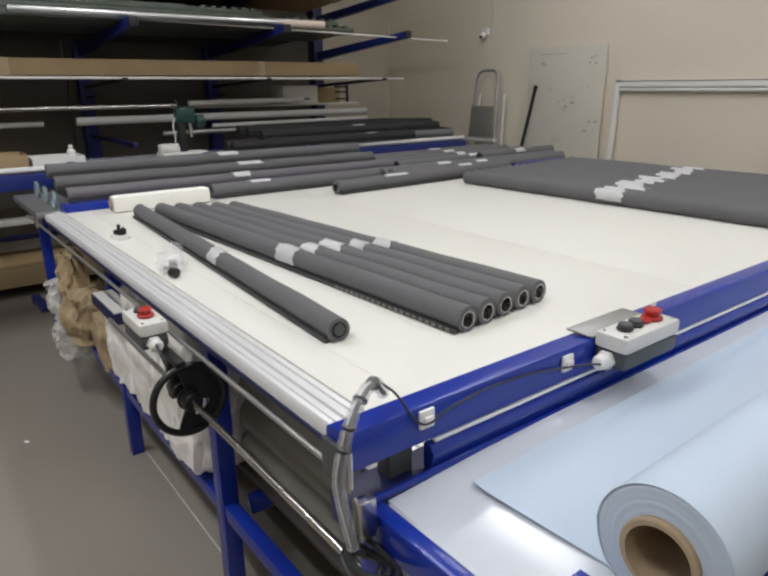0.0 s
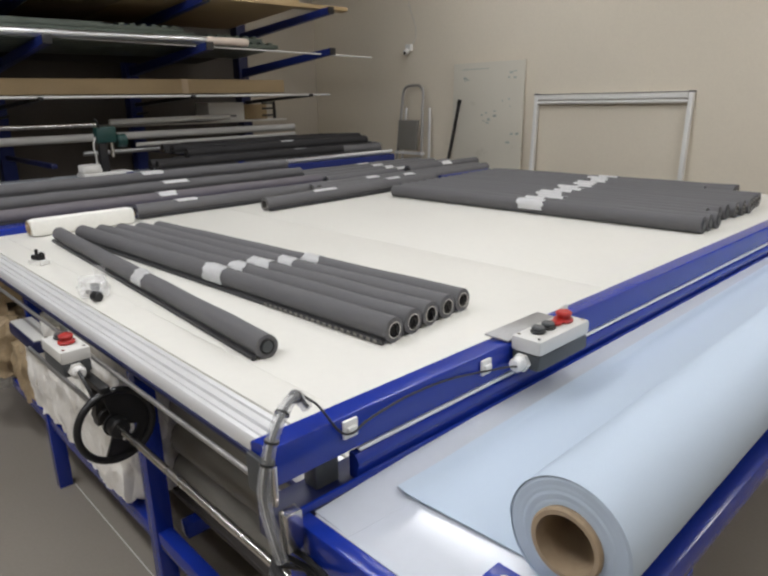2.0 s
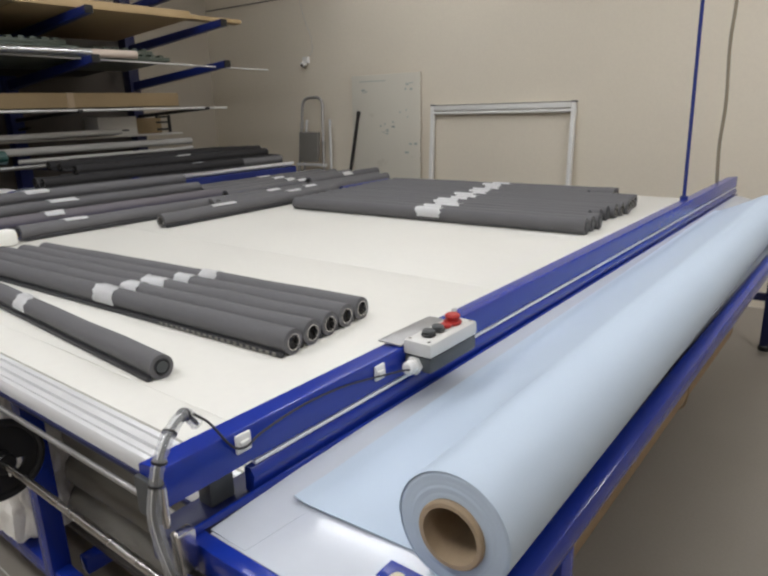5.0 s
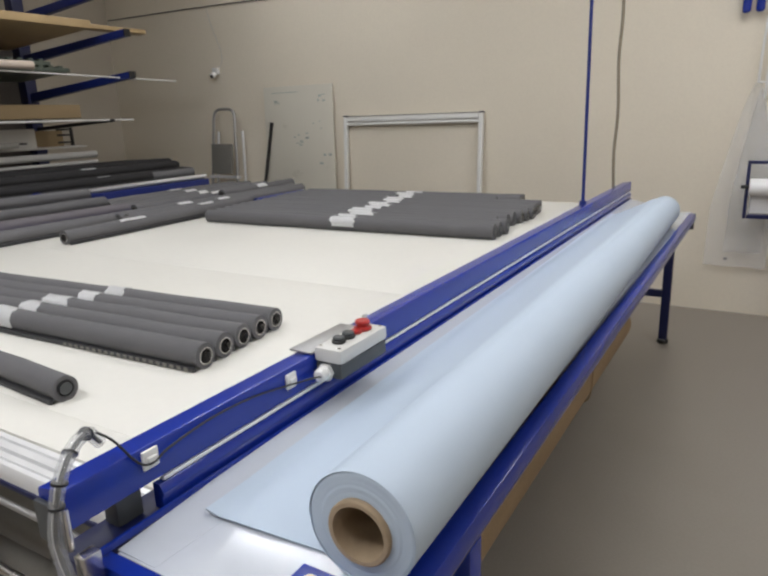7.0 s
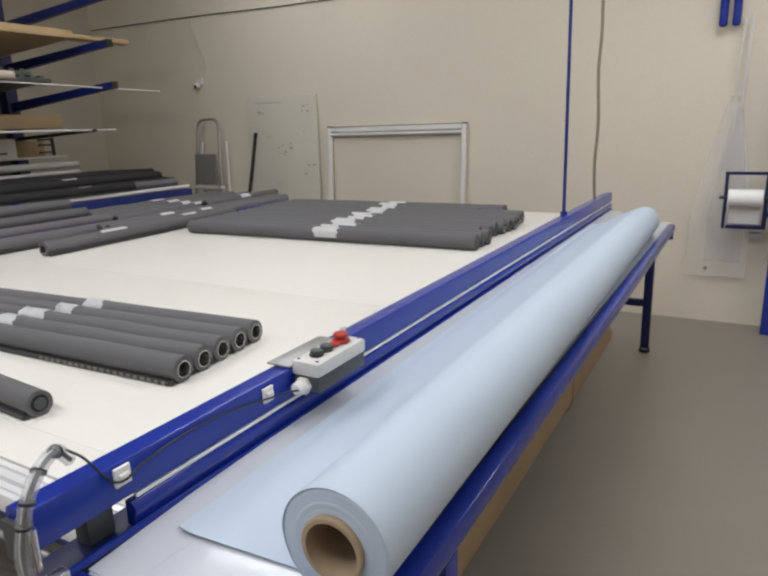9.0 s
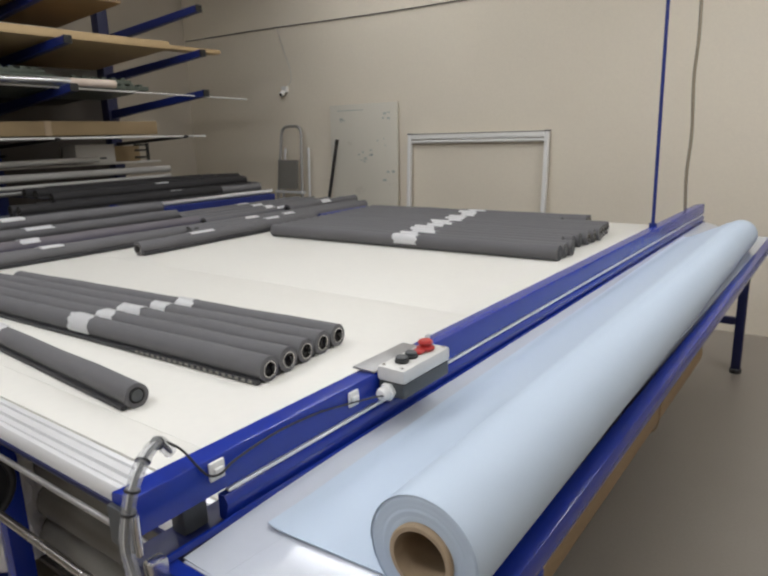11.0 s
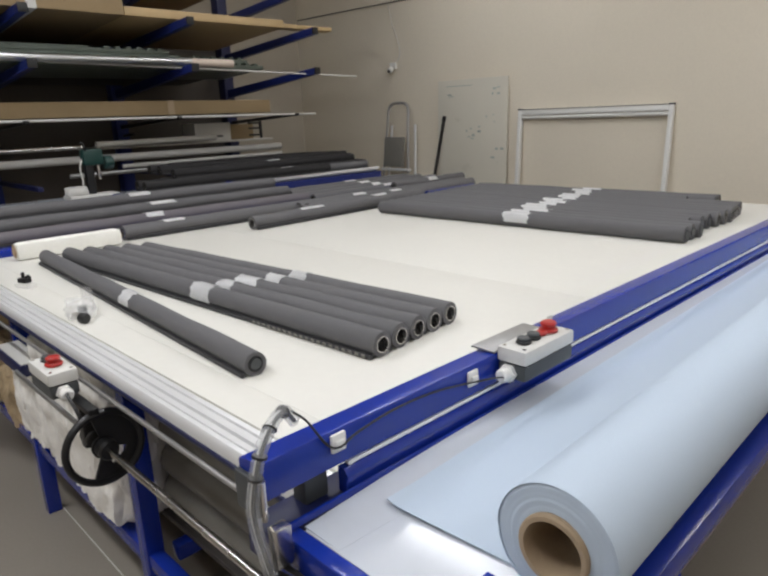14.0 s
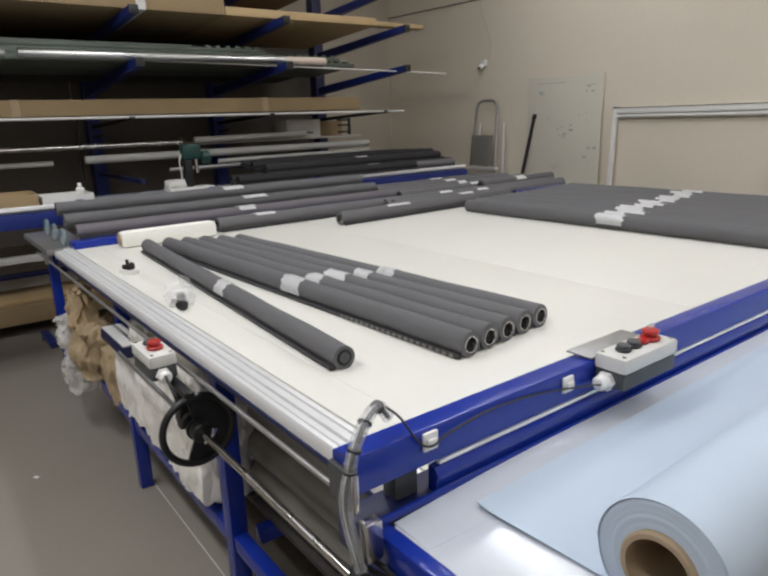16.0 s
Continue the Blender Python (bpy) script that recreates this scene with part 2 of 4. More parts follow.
# ---- room ----
XL, XR, YB, YF = -5.87, 3.6, 4.76, -4.2
tagged(link("floor", box((XL - 0.2, YF - 0.2, -0.12), (XR + 0.2, YB + 0.2, 0), 0), M_FLOOR, smooth=False), "worn grey-brown painted concrete workshop floor", "floor", kind="structure")
tagged(link("wall_back", box((XL - 0.2, YB, 0), (XR + 0.2, YB + 0.2, CEIL), 0), M_WALL, smooth=False), "plain beige painted workshop wall", "wall", kind="structure")
tagged(link("wall_left", box((XL - 0.2, YF, 0), (XL, YB, CEIL), 0), M_WALL_SHADE, smooth=False), "plain beige painted wall behind the rack", "wall", kind="structure")
tagged(link("wall_right", box((XR, YF, 0), (XR + 0.2, YB, CEIL), 0), M_WALL_SHADE, smooth=False), "plain beige painted side wall", "wall", kind="structure")
tagged(link("wall_front", box((XL - 0.2, YF - 0.2, 0), (XR + 0.2, YF, CEIL), 0), M_WALL_SHADE, smooth=False), "plain beige painted wall", "wall", kind="structure")
tagged(link("ceiling", box((XL - 0.2, YF - 0.2, CEIL), (XR + 0.2, YB + 0.2, CEIL + 0.15), 0), M_CEIL, smooth=False), "white painted workshop ceiling", "ceiling", kind="structure")

M_GLOW = bpy.data.materials.new("lamp_diffuser")
M_GLOW.use_nodes = True
M_GLOW.node_tree.nodes["Principled BSDF"].inputs["Base Color"].default_value = (0.9, 0.9, 0.9, 1)
M_GLOW.node_tree.nodes["Principled BSDF"].inputs["Emission Color"].default_value = (0.957, 0.968, 1.0, 1)
M_GLOW.node_tree.nodes["Principled BSDF"].inputs["Emission Strength"].default_value = 5.0
for x, y, watts in LAMPS:
    fix = thing("ceiling_light", (x, y, CEIL), "long white batten ceiling light with a bright diffuser", "ceiling light", "ceiling lights")
    part("housing", box((-0.75, -0.05, -0.44), (0.75, 0.05, -0.40), 0.01), M_WHITE, fix)
    part("diffuser", box((-0.74, -0.09, -0.50), (0.74, 0.09, -0.442), 0.02), M_GLOW, fix)
    for x2 in (-0.6, 0.6):
        part("hanger", rod((x2, 0, -0.40), (x2, 0, 0), 0.006), M_STEEL, fix)
    la = bpy.data.lights.new("batten_lamp", "AREA")
    la.shape, la.size, la.size_y, la.energy, la.color = "RECTANGLE", 1.45, 0.16, watts, (0.957, 0.968, 1.0)
    new("batten_lamp", la).matrix_basis = Matrix.Translation((x, y, CEIL - 0.52))

# ---- cutting table ----
TZ = 0.905
table = thing("cutting_table", (-1.2, 2.0, 0), "large blue steel cutting table with white top and aluminium rail", "cutting table")
TI = Matrix.Translation((1.2, -2.0, 0))


def tpart(name, bm, material, label="", parent=None):
    bmesh.ops.transform(bm, matrix=TI, verts=bm.verts)
    return part(name, bm, material, parent or table, label)


for y0, y1 in ((0.318, 0.4108), (0.4114, 1.4288), (1.4294, 3.62)):
    tpart("top_panel", box((-2.56, y0, TZ - 0.03), (-0.055, y1, TZ), 0.0008), M_TOP, "white laminate panel with faint scuffs")
flat = [(0.0, -0.03), (0.0, -0.002), (0.002, 0.0), (0.011, 0.001), (0.0122, -0.009), (0.0155, -0.009), (0.0168, 0.002), (0.029, 0.002), (0.0302, -0.009), (0.0338, -0.009), (0.035, 0.001), (0.0445, 0.001), (0.0457, -0.007), (0.0485, -0.007), (0.0497, 0.003), (0.058, 0.004), (0.062, 0.0), (0.0645, -0.006), (0.065, -0.012)]
rail = [(-a, b - 0.26 * a) for a, b in flat] + [(-0.065, -0.035)]
tpart("front_rail", extrude(rail, (-2.60, 0.314, TZ), (-0.075, 0.314, TZ)), M_ALU, "ribbed aluminium rail")
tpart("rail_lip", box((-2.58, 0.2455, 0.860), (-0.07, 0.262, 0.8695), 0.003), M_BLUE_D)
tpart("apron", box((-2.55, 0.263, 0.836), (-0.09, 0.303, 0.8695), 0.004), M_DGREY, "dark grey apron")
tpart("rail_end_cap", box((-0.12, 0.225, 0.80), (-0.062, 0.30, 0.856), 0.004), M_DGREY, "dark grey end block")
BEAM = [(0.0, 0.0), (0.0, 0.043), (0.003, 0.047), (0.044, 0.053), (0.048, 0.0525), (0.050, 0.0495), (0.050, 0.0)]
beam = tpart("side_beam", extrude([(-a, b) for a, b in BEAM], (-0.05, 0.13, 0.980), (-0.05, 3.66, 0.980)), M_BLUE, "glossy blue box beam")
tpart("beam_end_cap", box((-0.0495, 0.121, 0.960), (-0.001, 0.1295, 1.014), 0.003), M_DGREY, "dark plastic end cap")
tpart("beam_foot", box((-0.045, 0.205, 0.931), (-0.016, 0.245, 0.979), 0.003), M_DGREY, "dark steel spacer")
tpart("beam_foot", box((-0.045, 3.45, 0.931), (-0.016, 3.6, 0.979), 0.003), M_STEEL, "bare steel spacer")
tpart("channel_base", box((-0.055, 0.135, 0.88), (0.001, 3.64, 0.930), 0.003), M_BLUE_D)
tpart("slide_strip", box((-0.007, 0.272, 0.9705), (0.0, 3.64, 0.9765), 0.0012), M_ALU_Y, "bright aluminium slide strip")
tpart("channel_inner", extrude([(0.013, 0.0), (0.013, 0.0375), (0.0, 0.0375), (-0.0075, 0.0275), (-0.0075, 0.0245), (-0.0045, 0.016), (-0.0045, 0.0)], (0.0, 0.262, 0.9315), (0.0, 3.64, 0.9315)), M_BLUE_G)
tpart("channel_outer", extrude([(-0.0080, 0.0), (-0.0080, 0.0095), (-0.0086, 0.0102), (-0.0120, 0.0095), (-0.0125, 0.0085), (-0.0125, 0.0)], (0.0, 0.135, 0.9305), (0.0, 3.64, 0.9305)), M_BLUE_G)
tpart("left_beam", box((-2.62, 0.32, 0.87), (-2.50, 3.45, 0.932), 0.006), M_BLUE, "blue cross beam under the rolls")
tpart("corner_plate", box((-3.25, 0.22, 0.872), (-2.622, 0.42, 0.90), 0.004), M_TUBE, "grey steel corner plate")
for x in (-2.66, -2.86, -3.06):
    tpart("end_ring", rod((x, 0.30, 0.945), (x, 0.316, 0.945), 0.043, 24, inner=0.034, bevel=0.003), M_RING, "clear plastic end ring")
tpart("rod_bearing", box((-2.72, 0.222, 0.822), (-2.68, 0.25, 0.8715), 0.003), M_TUBE)
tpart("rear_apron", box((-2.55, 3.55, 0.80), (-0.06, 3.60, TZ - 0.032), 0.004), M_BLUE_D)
for x in (-3.22, -1.88, -0.935, -0.10):
    for y in (0.33, 3.4):
        h = 0.026 if x == -0.935 else 0.021
        tpart("leg", box((x - h, y - 0.025, 0.0), (x + h, y + 0.025, 0.872 if y < 1 else 0.80), 0.004), M_BLUE)
for y in (0.33, 3.4):
    tpart("stretcher", box((-2.36, y - 0.020, 0.27), (-0.10, y + 0.020, 0.316), 0.004), M_BLUE)
for x in (-3.22, -1.88, -0.90, -0.10):
    tpart("cross_bar", box((x - 0.02, 0.38, 0.272), (x + 0.02, 3.37, 0.318), 0.004), M_BLUE)
tpart("guide_rod", rod((-2.99, 0.235, 0.836), (-0.125, 0.235, 0.842), 0.0056), M_GUIDE, "thin grey steel guide rod")
tpart("wheel_shaft", rod((-0.84, 0.21, 0.727), (-0.06, 0.21, 0.727), 0.008), M_STEEL, "bright steel wheel shaft")

# ---- tray, fabric roll ----
TR = 0.925
tray = thing("roll_tray", (0.2, 2.0, 0), "blue steel tray bench with a pale sheet top beside the table", "bench")
tray_m = Matrix.Translation((-0.2, -2.0, 0))


def ypart(name, bm, material, label="", parent=None):
    bmesh.ops.transform(bm, matrix=tray_m, verts=bm.verts)
    return part(name, bm, material, parent or tray, label)


ypart("tray_top", extrude([(-0.0175, -0.012), (-0.0175, 0.0), (-0.335, 0.0), (-0.335, -0.012)], (0, 0.176, TR), (0, 3.60, TR - 0.047)), M_SHEET, "pale grey sheet top")


def tray_at(x, y):
    """Height of the tray's sheet: a raised lip along the channel, then down to the tilted top."""
    flat_z = TR - 0.0138 * (y - 0.176) + 0.0003
    edge_z = 0.9263 + 0.0120 * min(1.0, (y - 0.176) / 0.25)
    f = min(1.0, max(0.0, (x - 0.0128) / (0.06 + 0.045 * y)))
    return edge_z + (flat_z - edge_z) * f * f * (3 - 2 * f)


def lip_at(u, v):
    y = 0.18 + 3.41 * v
    x = 0.0128 + (0.06 + 0.045 * y) * u
    return x, y, tray_at(x, y)


ypart("front_edge", box((-0.01, 0.15, TR - 0.045), (0.344, 0.174, TR + 0.003), 0.003), M_BLUE)
ypart("roll_cradle", box((0.238, 0.242, TR - 0.001), (0.345, 0.272, TR + 0.0025), 0.001), M_BLUE, "blue steel cradle lip")
ypart("cradle_knob", rod((0.266, 0.246, TR + 0.0025), (0.266, 0.246, TR + 0.010), 0.010, 18, bevel=0.004), M_CREAM, "cream plastic knob")
ypart("front_panel", box((0.03, 0.178, 0.56), (0.36, 0.186, TR - 0.046), 0.001), M_SHEET, "pale sheet front panel")
ypart("outer_beam", box((0.343, 0.15, 0.868), (0.379, 3.34, 0.913), 0.013), M_BLUE, "rounded blue steel beam")
ypart("beam_cap", box((0.345, 3.341, 0.871), (0.377, 3.350, 0.910), 0.004), M_DGREY)
ypart("clamp_knob", rod((0.362, 3.31, 0.835), (0.362, 3.31, 0.8675), 0.014), M_BLACK)
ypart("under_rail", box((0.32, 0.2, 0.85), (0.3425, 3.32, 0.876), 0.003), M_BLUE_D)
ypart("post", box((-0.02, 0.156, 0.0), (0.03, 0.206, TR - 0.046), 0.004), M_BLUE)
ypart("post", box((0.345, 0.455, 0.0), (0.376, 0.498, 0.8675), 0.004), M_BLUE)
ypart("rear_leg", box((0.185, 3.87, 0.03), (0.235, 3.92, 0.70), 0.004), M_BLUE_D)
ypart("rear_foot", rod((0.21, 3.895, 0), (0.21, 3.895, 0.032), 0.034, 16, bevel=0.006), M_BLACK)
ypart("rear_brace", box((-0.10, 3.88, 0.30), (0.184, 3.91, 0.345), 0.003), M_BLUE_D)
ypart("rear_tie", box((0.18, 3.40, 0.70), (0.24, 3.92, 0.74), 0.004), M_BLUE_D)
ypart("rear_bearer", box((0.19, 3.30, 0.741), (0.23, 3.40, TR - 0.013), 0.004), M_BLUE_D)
kroll = thing("wrapped_kraft_roll", (0.2, 1.3, 0.62), "brown paper wrapped roll slung under the tray", "wrapped roll")
part("wrap", rod((-0.03, -1.0, -0.05), (-0.03, 1.15, -0.05), 0.078, 28, bevel=0.012), M_WRAP, kroll)
for y in (-0.55, 0.45):
    z = -0.05
    part("strap", hose([(0.035, y, 0.262), (0.050, y, z + 0.02), (0.02, y, z - 0.066), (-0.08, y, z - 0.066), (-0.11, y, z + 0.02), (-0.09, y, 0.262)], 0.0025, 6, 6), M_WRAP, kroll)

RR = 0.071
froll = thing("fabric_roll", (0.3, 2.0, TR), "large roll of pale blue fabric on a cardboard core", "fabric roll")
fm = Matrix.Translation((-0.3, -2.0, -TR))
FA, FB = Vector((0.318, 0.279, TR + RR + 0.001)), Vector((0.255, 3.12, 0.885 + RR - 0.004))


def spiral_roll(a, b, r_in, r_out, turns, seg=64):
    """Cloth wound on a core: a spiral whose turns show on its end faces."""
    bm = bmesh.new()
    m = frame_to(a, b)
    length = (b - a).length
    rng = random.Random(5)
    n = turns * seg
    step = (r_out - r_in) / turns
    skin = [[], []]
    for e, x in enumerate((0.0, length)):
        for k in range(seg):
            an = 2 * math.pi * k / seg
            q = r_out - step * 0.5 * k / seg
            skin[e].append(bm.verts.new(m @ Vector((x, q * math.cos(an), q * math.sin(an)))))
    for k in range(seg):
        bm.faces.new((skin[0][k], skin[0][(k + 1) % seg], skin[1][(k + 1) % seg], skin[1][k]))
    for e, x in enumerate((0.0, length)):
        sgn = 1 if e == 0 else -1
        prev = skin[e]
        for t in range(turns):
            r0 = r_out - step * (t + 0.75)
            dx = sgn * (rng.uniform(-0.0004, 0.0006) + (0.0018 if t == 0 else 0.0))
            for off, q in ((dx + sgn * 0.00025, r0 + step * 0.3), (dx, r0)):
                ring = [bm.verts.new(m @ Vector((x + off, q * math.cos(2 * math.pi * k / seg), q * math.sin(2 * math.pi * k / seg)))) for k in range(seg)]
                for k in range(seg):
                    bm.faces.new((prev[k], prev[(k + 1) % seg], ring[(k + 1) % seg], ring[k]))
                prev = ring
    bmesh.ops.recalc_face_normals(bm, faces=bm.faces)
    return bm


bm = spiral_roll(FA, FB, 0.038, RR, 11)
bmesh.ops.transform(bm, matrix=fm, verts=bm.verts)
part("fabric", bm, M_FABRIC, froll)
bm = rod(FA - Vector((0, 0.006, 0.003)), FB + Vector((0, 0.006, -0.003)), 0.0410, 40, inner=0.0338, bevel=0.002)
bmesh.ops.transform(bm, matrix=fm, verts=bm.verts)
part("core", bm, M_CORE, froll, "brown cardboard core")


def shell(place, nu, nv, thick):
    """A thin closed sheet over a grid: place(u, v) gives its upper side."""
    bm = bmesh.new()
    top = [[bm.verts.new(place(i / nu, k / nv)) for k in range(nv + 1)] for i in range(nu + 1)]
    low = [[bm.verts.new(Vector(place(i / nu, k / nv)) - Vector(thick)) for k in range(nv + 1)] for i in range(nu + 1)]
    for i in range(nu):
        for k in range(nv):
            bm.faces.new((top[i][k], top[i + 1][k], top[i + 1][k + 1], top[i][k + 1]))
            bm.faces.new((low[i][k], low[i][k + 1], low[i + 1][k + 1], low[i + 1][k]))
    for i in range(nu):
        bm.faces.new((top[i][0], low[i][0], low[i + 1][0], top[i + 1][0]))
        bm.faces.new((top[i][nv], top[i + 1][nv], low[i + 1][nv], low[i][nv]))
    for k in range(nv):
        bm.faces.new((top[0][k], top[0][k + 1], low[0][k + 1], low[0][k]))
        bm.faces.new((top[nu][k], low[nu][k], low[nu][k + 1], top[nu][k + 1]))
    return bm


ypart("sheet_lip", shell(lip_at, 10, 20, (0, 0, 0.002)), M_SHEET, "raised lip of the pale sheet")


def drape(d, xs):
    """Height of the hanging cloth at d to the side of the roll's axis: from its edge at xs up to where it touches the roll."""
    phi = radians(128)
    xk, hk = RR * math.cos(phi), RR * (1 + math.sin(phi))
    xc = max(xs + 0.005, xk + hk * math.sin(phi) / math.cos(phi))
    if d >= xk:
        return RR + math.sqrt(max(0.0, RR * RR - d * d)) - 0.004 * (d - xk) / -xk
    lo, hi = 0.0, 1.0
    for _ in range(30):
        t = (lo + hi) / 2
        if xs * (1 - t) ** 2 + 2 * xc * t * (1 - t) + xk * t * t < d:
            lo = t
        else:
            hi = t
    return hk * t * t


def sheet_at(u, w):
    y = 0.287 + 2.72 * w + 0.02 * u * (1 - w)
    f = (y - FA.y) / (FB.y - FA.y)
    axis = FA.x + (FB.x - FA.x) * f
    left = 0.058 - 0.028 * w
    x = left + (axis - left) * u
    rise = min(1.0, max(0.0, (y - 0.30) / 0.34))
    rise = rise * rise * (3 - 2 * rise)
    lift = 0.004 + 0.004 * math.exp(-(u / 0.05) ** 2) * (0.6 + 0.4 * math.sin(9 * w)) + 0.003 * math.exp(-(w / 0.02) ** 2)
    roll_low = FA.z + (FB.z - FA.z) * f - RR
    flat_z = tray_at(x, y) + lift * (1 - 0.8 * u)
    hung_z = tray_at(left, y) * (1 - u) + roll_low * u + drape(x - axis, left - axis) + lift * (1 - u)
    return x, y, max(flat_z + (hung_z - flat_z) * rise, tray_at(x, y) + 0.0022)


bm = shell(sheet_at, 44, 90, (0, 0, 0.0015))
bmesh.ops.transform(bm, matrix=fm, verts=bm.verts)
part("loose_sheet", bm, M_FABRIC, froll)


# ---- rolled blinds ----
def blind_roll(p0, p1, r, group, label_at=0.5, label_len=0.16, hollow=True, seed=0, material=None, bar_side=-1, mark=True):
    """A rolled screen: fabric, tube, hem bar and a paper label wrapped round the top."""
    rng = random.Random(seed)
    ob = thing("rolled_blind", frame_to(p0, p1), "rolled charcoal screen fabric with a white paper label", "rolled blind", group)
    length = (Vector(p1) - Vector(p0)).length
    bm = bmesh.new()
    seg, n = 26, 9
    rings = []
    for i in range(n + 1):
        x = length * i / n
        sag = 0.0012 * math.sin(3.1 * i + seed)
        rr = r * (1 + 0.02 * math.sin(1.7 * i + seed * 2.3))
        ring = []
        for k in range(seg):
            a = 2 * math.pi * k / seg
            q = rr * (1 + 0.035 * (k / seg))
            ring.append(bm.verts.new((x, q * math.cos(a + 2.2), q * math.sin(a + 2.2) + sag)))
        rings.append(ring)
    inner = [[bm.verts.new((x, 0.66 * r * math.cos(2 * math.pi * k / seg + 2.2), 0.66 * r * math.sin(2 * math.pi * k / seg + 2.2))) for k in range(seg)] for x in (0, length)]
    allr = [inner[0]] + rings + [inner[1]]
    for a, b in zip(allr, allr[1:]):
        for k in range(seg):
            bm.faces.new((a[k], a[(k + 1) % seg], b[(k + 1) % seg], b[k]))
    bmesh.ops.recalc_face_normals(bm, faces=bm.faces)
    part("fabric", bm, material or M_GREY, ob)
    part("tube", rod((-0.002, 0, 0), (length + 0.002, 0, 0), 0.67 * r, 18, inner=0.60 * r), M_STEEL if hollow else M_GREY_B, ob)
    if not hollow:
        part("end_plug", rod((-0.003, 0, 0), (length + 0.003, 0, 0), 0.5 * r, 16), M_DGREY, ob)
    else:
        # Black discs set inside the open tube for the darkness of its hollow.
        for x in (0.02, length - 0.05):
            part("end_plug", rod((x, 0, 0), (x + 0.03, 0, 0), 0.59 * r, 12), M_BLACK, ob)
    part("hem_bar", box((0.004, bar_side * r * 1.06 - 0.006, -r * 0.97), (length - 0.004, bar_side * r * 1.06 + 0.006, -r * 0.55), 0.003), M_GREY_B, ob)
    if mark:
        bm = bmesh.new()
        label_len *= rng.uniform(0.65, 1.1)
        x0 = length * label_at - label_len / 2 + rng.uniform(-0.02, 0.02)
        a0, a1 = -0.35 + rng.uniform(-0.2, 0.2), 2.5 + rng.uniform(-0.3, 0.3)
        grid = []
        for i in range(7):
            row = []
            for k in range(9):
                a = a0 + (a1 - a0) * k / 8
                q = r * 1.05 + 0.0015 + 0.0015 * rng.random()
                row.append(bm.verts.new((x0 + label_len * i / 6 + 0.01 * (k / 8 - 0.5) + rng.uniform(-0.003, 0.003) * (3 if i in (0, 6) else 1), q * math.cos(a), q * math.sin(a))))
            grid.append(row)
        for a, b in zip(grid, grid[1:]):
            for k in range(8):
                bm.faces.new((a[k], b[k], b[k + 1], a[k + 1]))
        bmesh.ops.solidify(bm, geom=bm.faces[:], thickness=0.0012)
        part("paper_label", bm, M_PAPER, ob)
    return ob


R = 0.0335
RF = 0.0300
for k in range(5):
    f = k / 4
    ob = blind_roll((-0.38 - 0.031 * f, 0.709 + 0.28 * f, TZ + RF), (-2.145 + 0.16 * f, 0.628 + 0.258 * f, TZ + RF), RF, "rolled blinds in the front row", (0.407, 0.40, 0.395, 0.385, 0.38)[k], 0.10, True, k, bar_side=1)
    if k == 0:
        for q in range(20):
            part("rib", box((0.02 + 0.022 * q, RF * 1.06 + 0.0062, -RF * 0.90), (0.031 + 0.022 * q, RF * 1.06 + 0.0078, -RF * 0.60), 0), M_STORED, ob)
blind_roll((-0.513, 0.453, TZ + 0.0272), (-2.20, 0.554, TZ + 0.0272), 0.0272, "rolled blinds on the table", 0.425, 0.09, False, 11, bar_side=1)
RIGHTS = (-0.327, -0.33, -0.325, -0.40, -0.375, -0.37, -0.355, -0.35, -0.345, -0.36, -0.372, -0.38, -0.66, -0.54, -0.55)
for k in range(15):
    y = 2.36 + 0.074 * k
    right = RIGHTS[k]
    left = -2.0 - 0.006 * k
    blind_roll((right, y, TZ + R), (left, y - 0.06, TZ + R), R, "rolled blinds at the far end", (right + 1.09 + 0.013 * k + 0.02 * math.sin(2.1 * k)) / (right - left), 0.13, k > 5, 20 + k)

for k, (x, y0, y1, z) in enumerate([(-2.45, 0.98, 2.86, TZ + 0.036), (-2.68, 0.37, 2.26, 0.957), (-2.87, 0.36, 2.25, 0.989), (-3.10, 0.37, 2.30, 1.027)]):
    blind_roll((x, y0, z), (x + 0.03, y1, z), 0.0345, "rolled blinds along the side", (0.14, 0.46, 0.55, 0.50)[k], 0.13, True, 50 + k, material=M_PURPLE if k == 1 else None)
for k, (x, y0, y1) in enumerate([(-2.15, 1.52, 2.84), (-2.23, 1.9, 3.5), (-2.31, 2.0, 3.6), (-2.39, 2.0, 3.6)]):
    blind_roll((x, y0, TZ + R + 0.002), (x - 0.05, y1, TZ + R + 0.002), R, "rolled blinds on the table", 0.3 + 0.08 * (k % 3), 0.14, True, 70 + k)
for k, (x, y0, y1) in enumerate([(-2.49, 2.9, 3.68), (-2.66, 2.32, 3.7), (-2.80, 2.32, 3.72), (-2.95, 2.35, 3.7), (-3.1, 2.35, 3.68)]):
    z = 0.967 if x > -2.5 else 0.9365
    blind_roll((x, y0, z), (x - 0.03, y1, z), R, "rolled blinds along the side", 0.5, 0.12, True, 80 + k)

bt = thing("blue_tube", (-2.17, 2.88, TZ), "dark blue tube with a white end cap among the rolls", "tube")
part("tube_wall", rod((0, 0, 0.028), (-0.008, 0.50, 0.028), 0.026, 20, bevel=0.003), M_BLUE_R, bt)
part("end_cap", rod((-0.008, 0.501, 0.028), (-0.009, 0.512, 0.028), 0.024, 18, bevel=0.003), M_WHITE, bt)

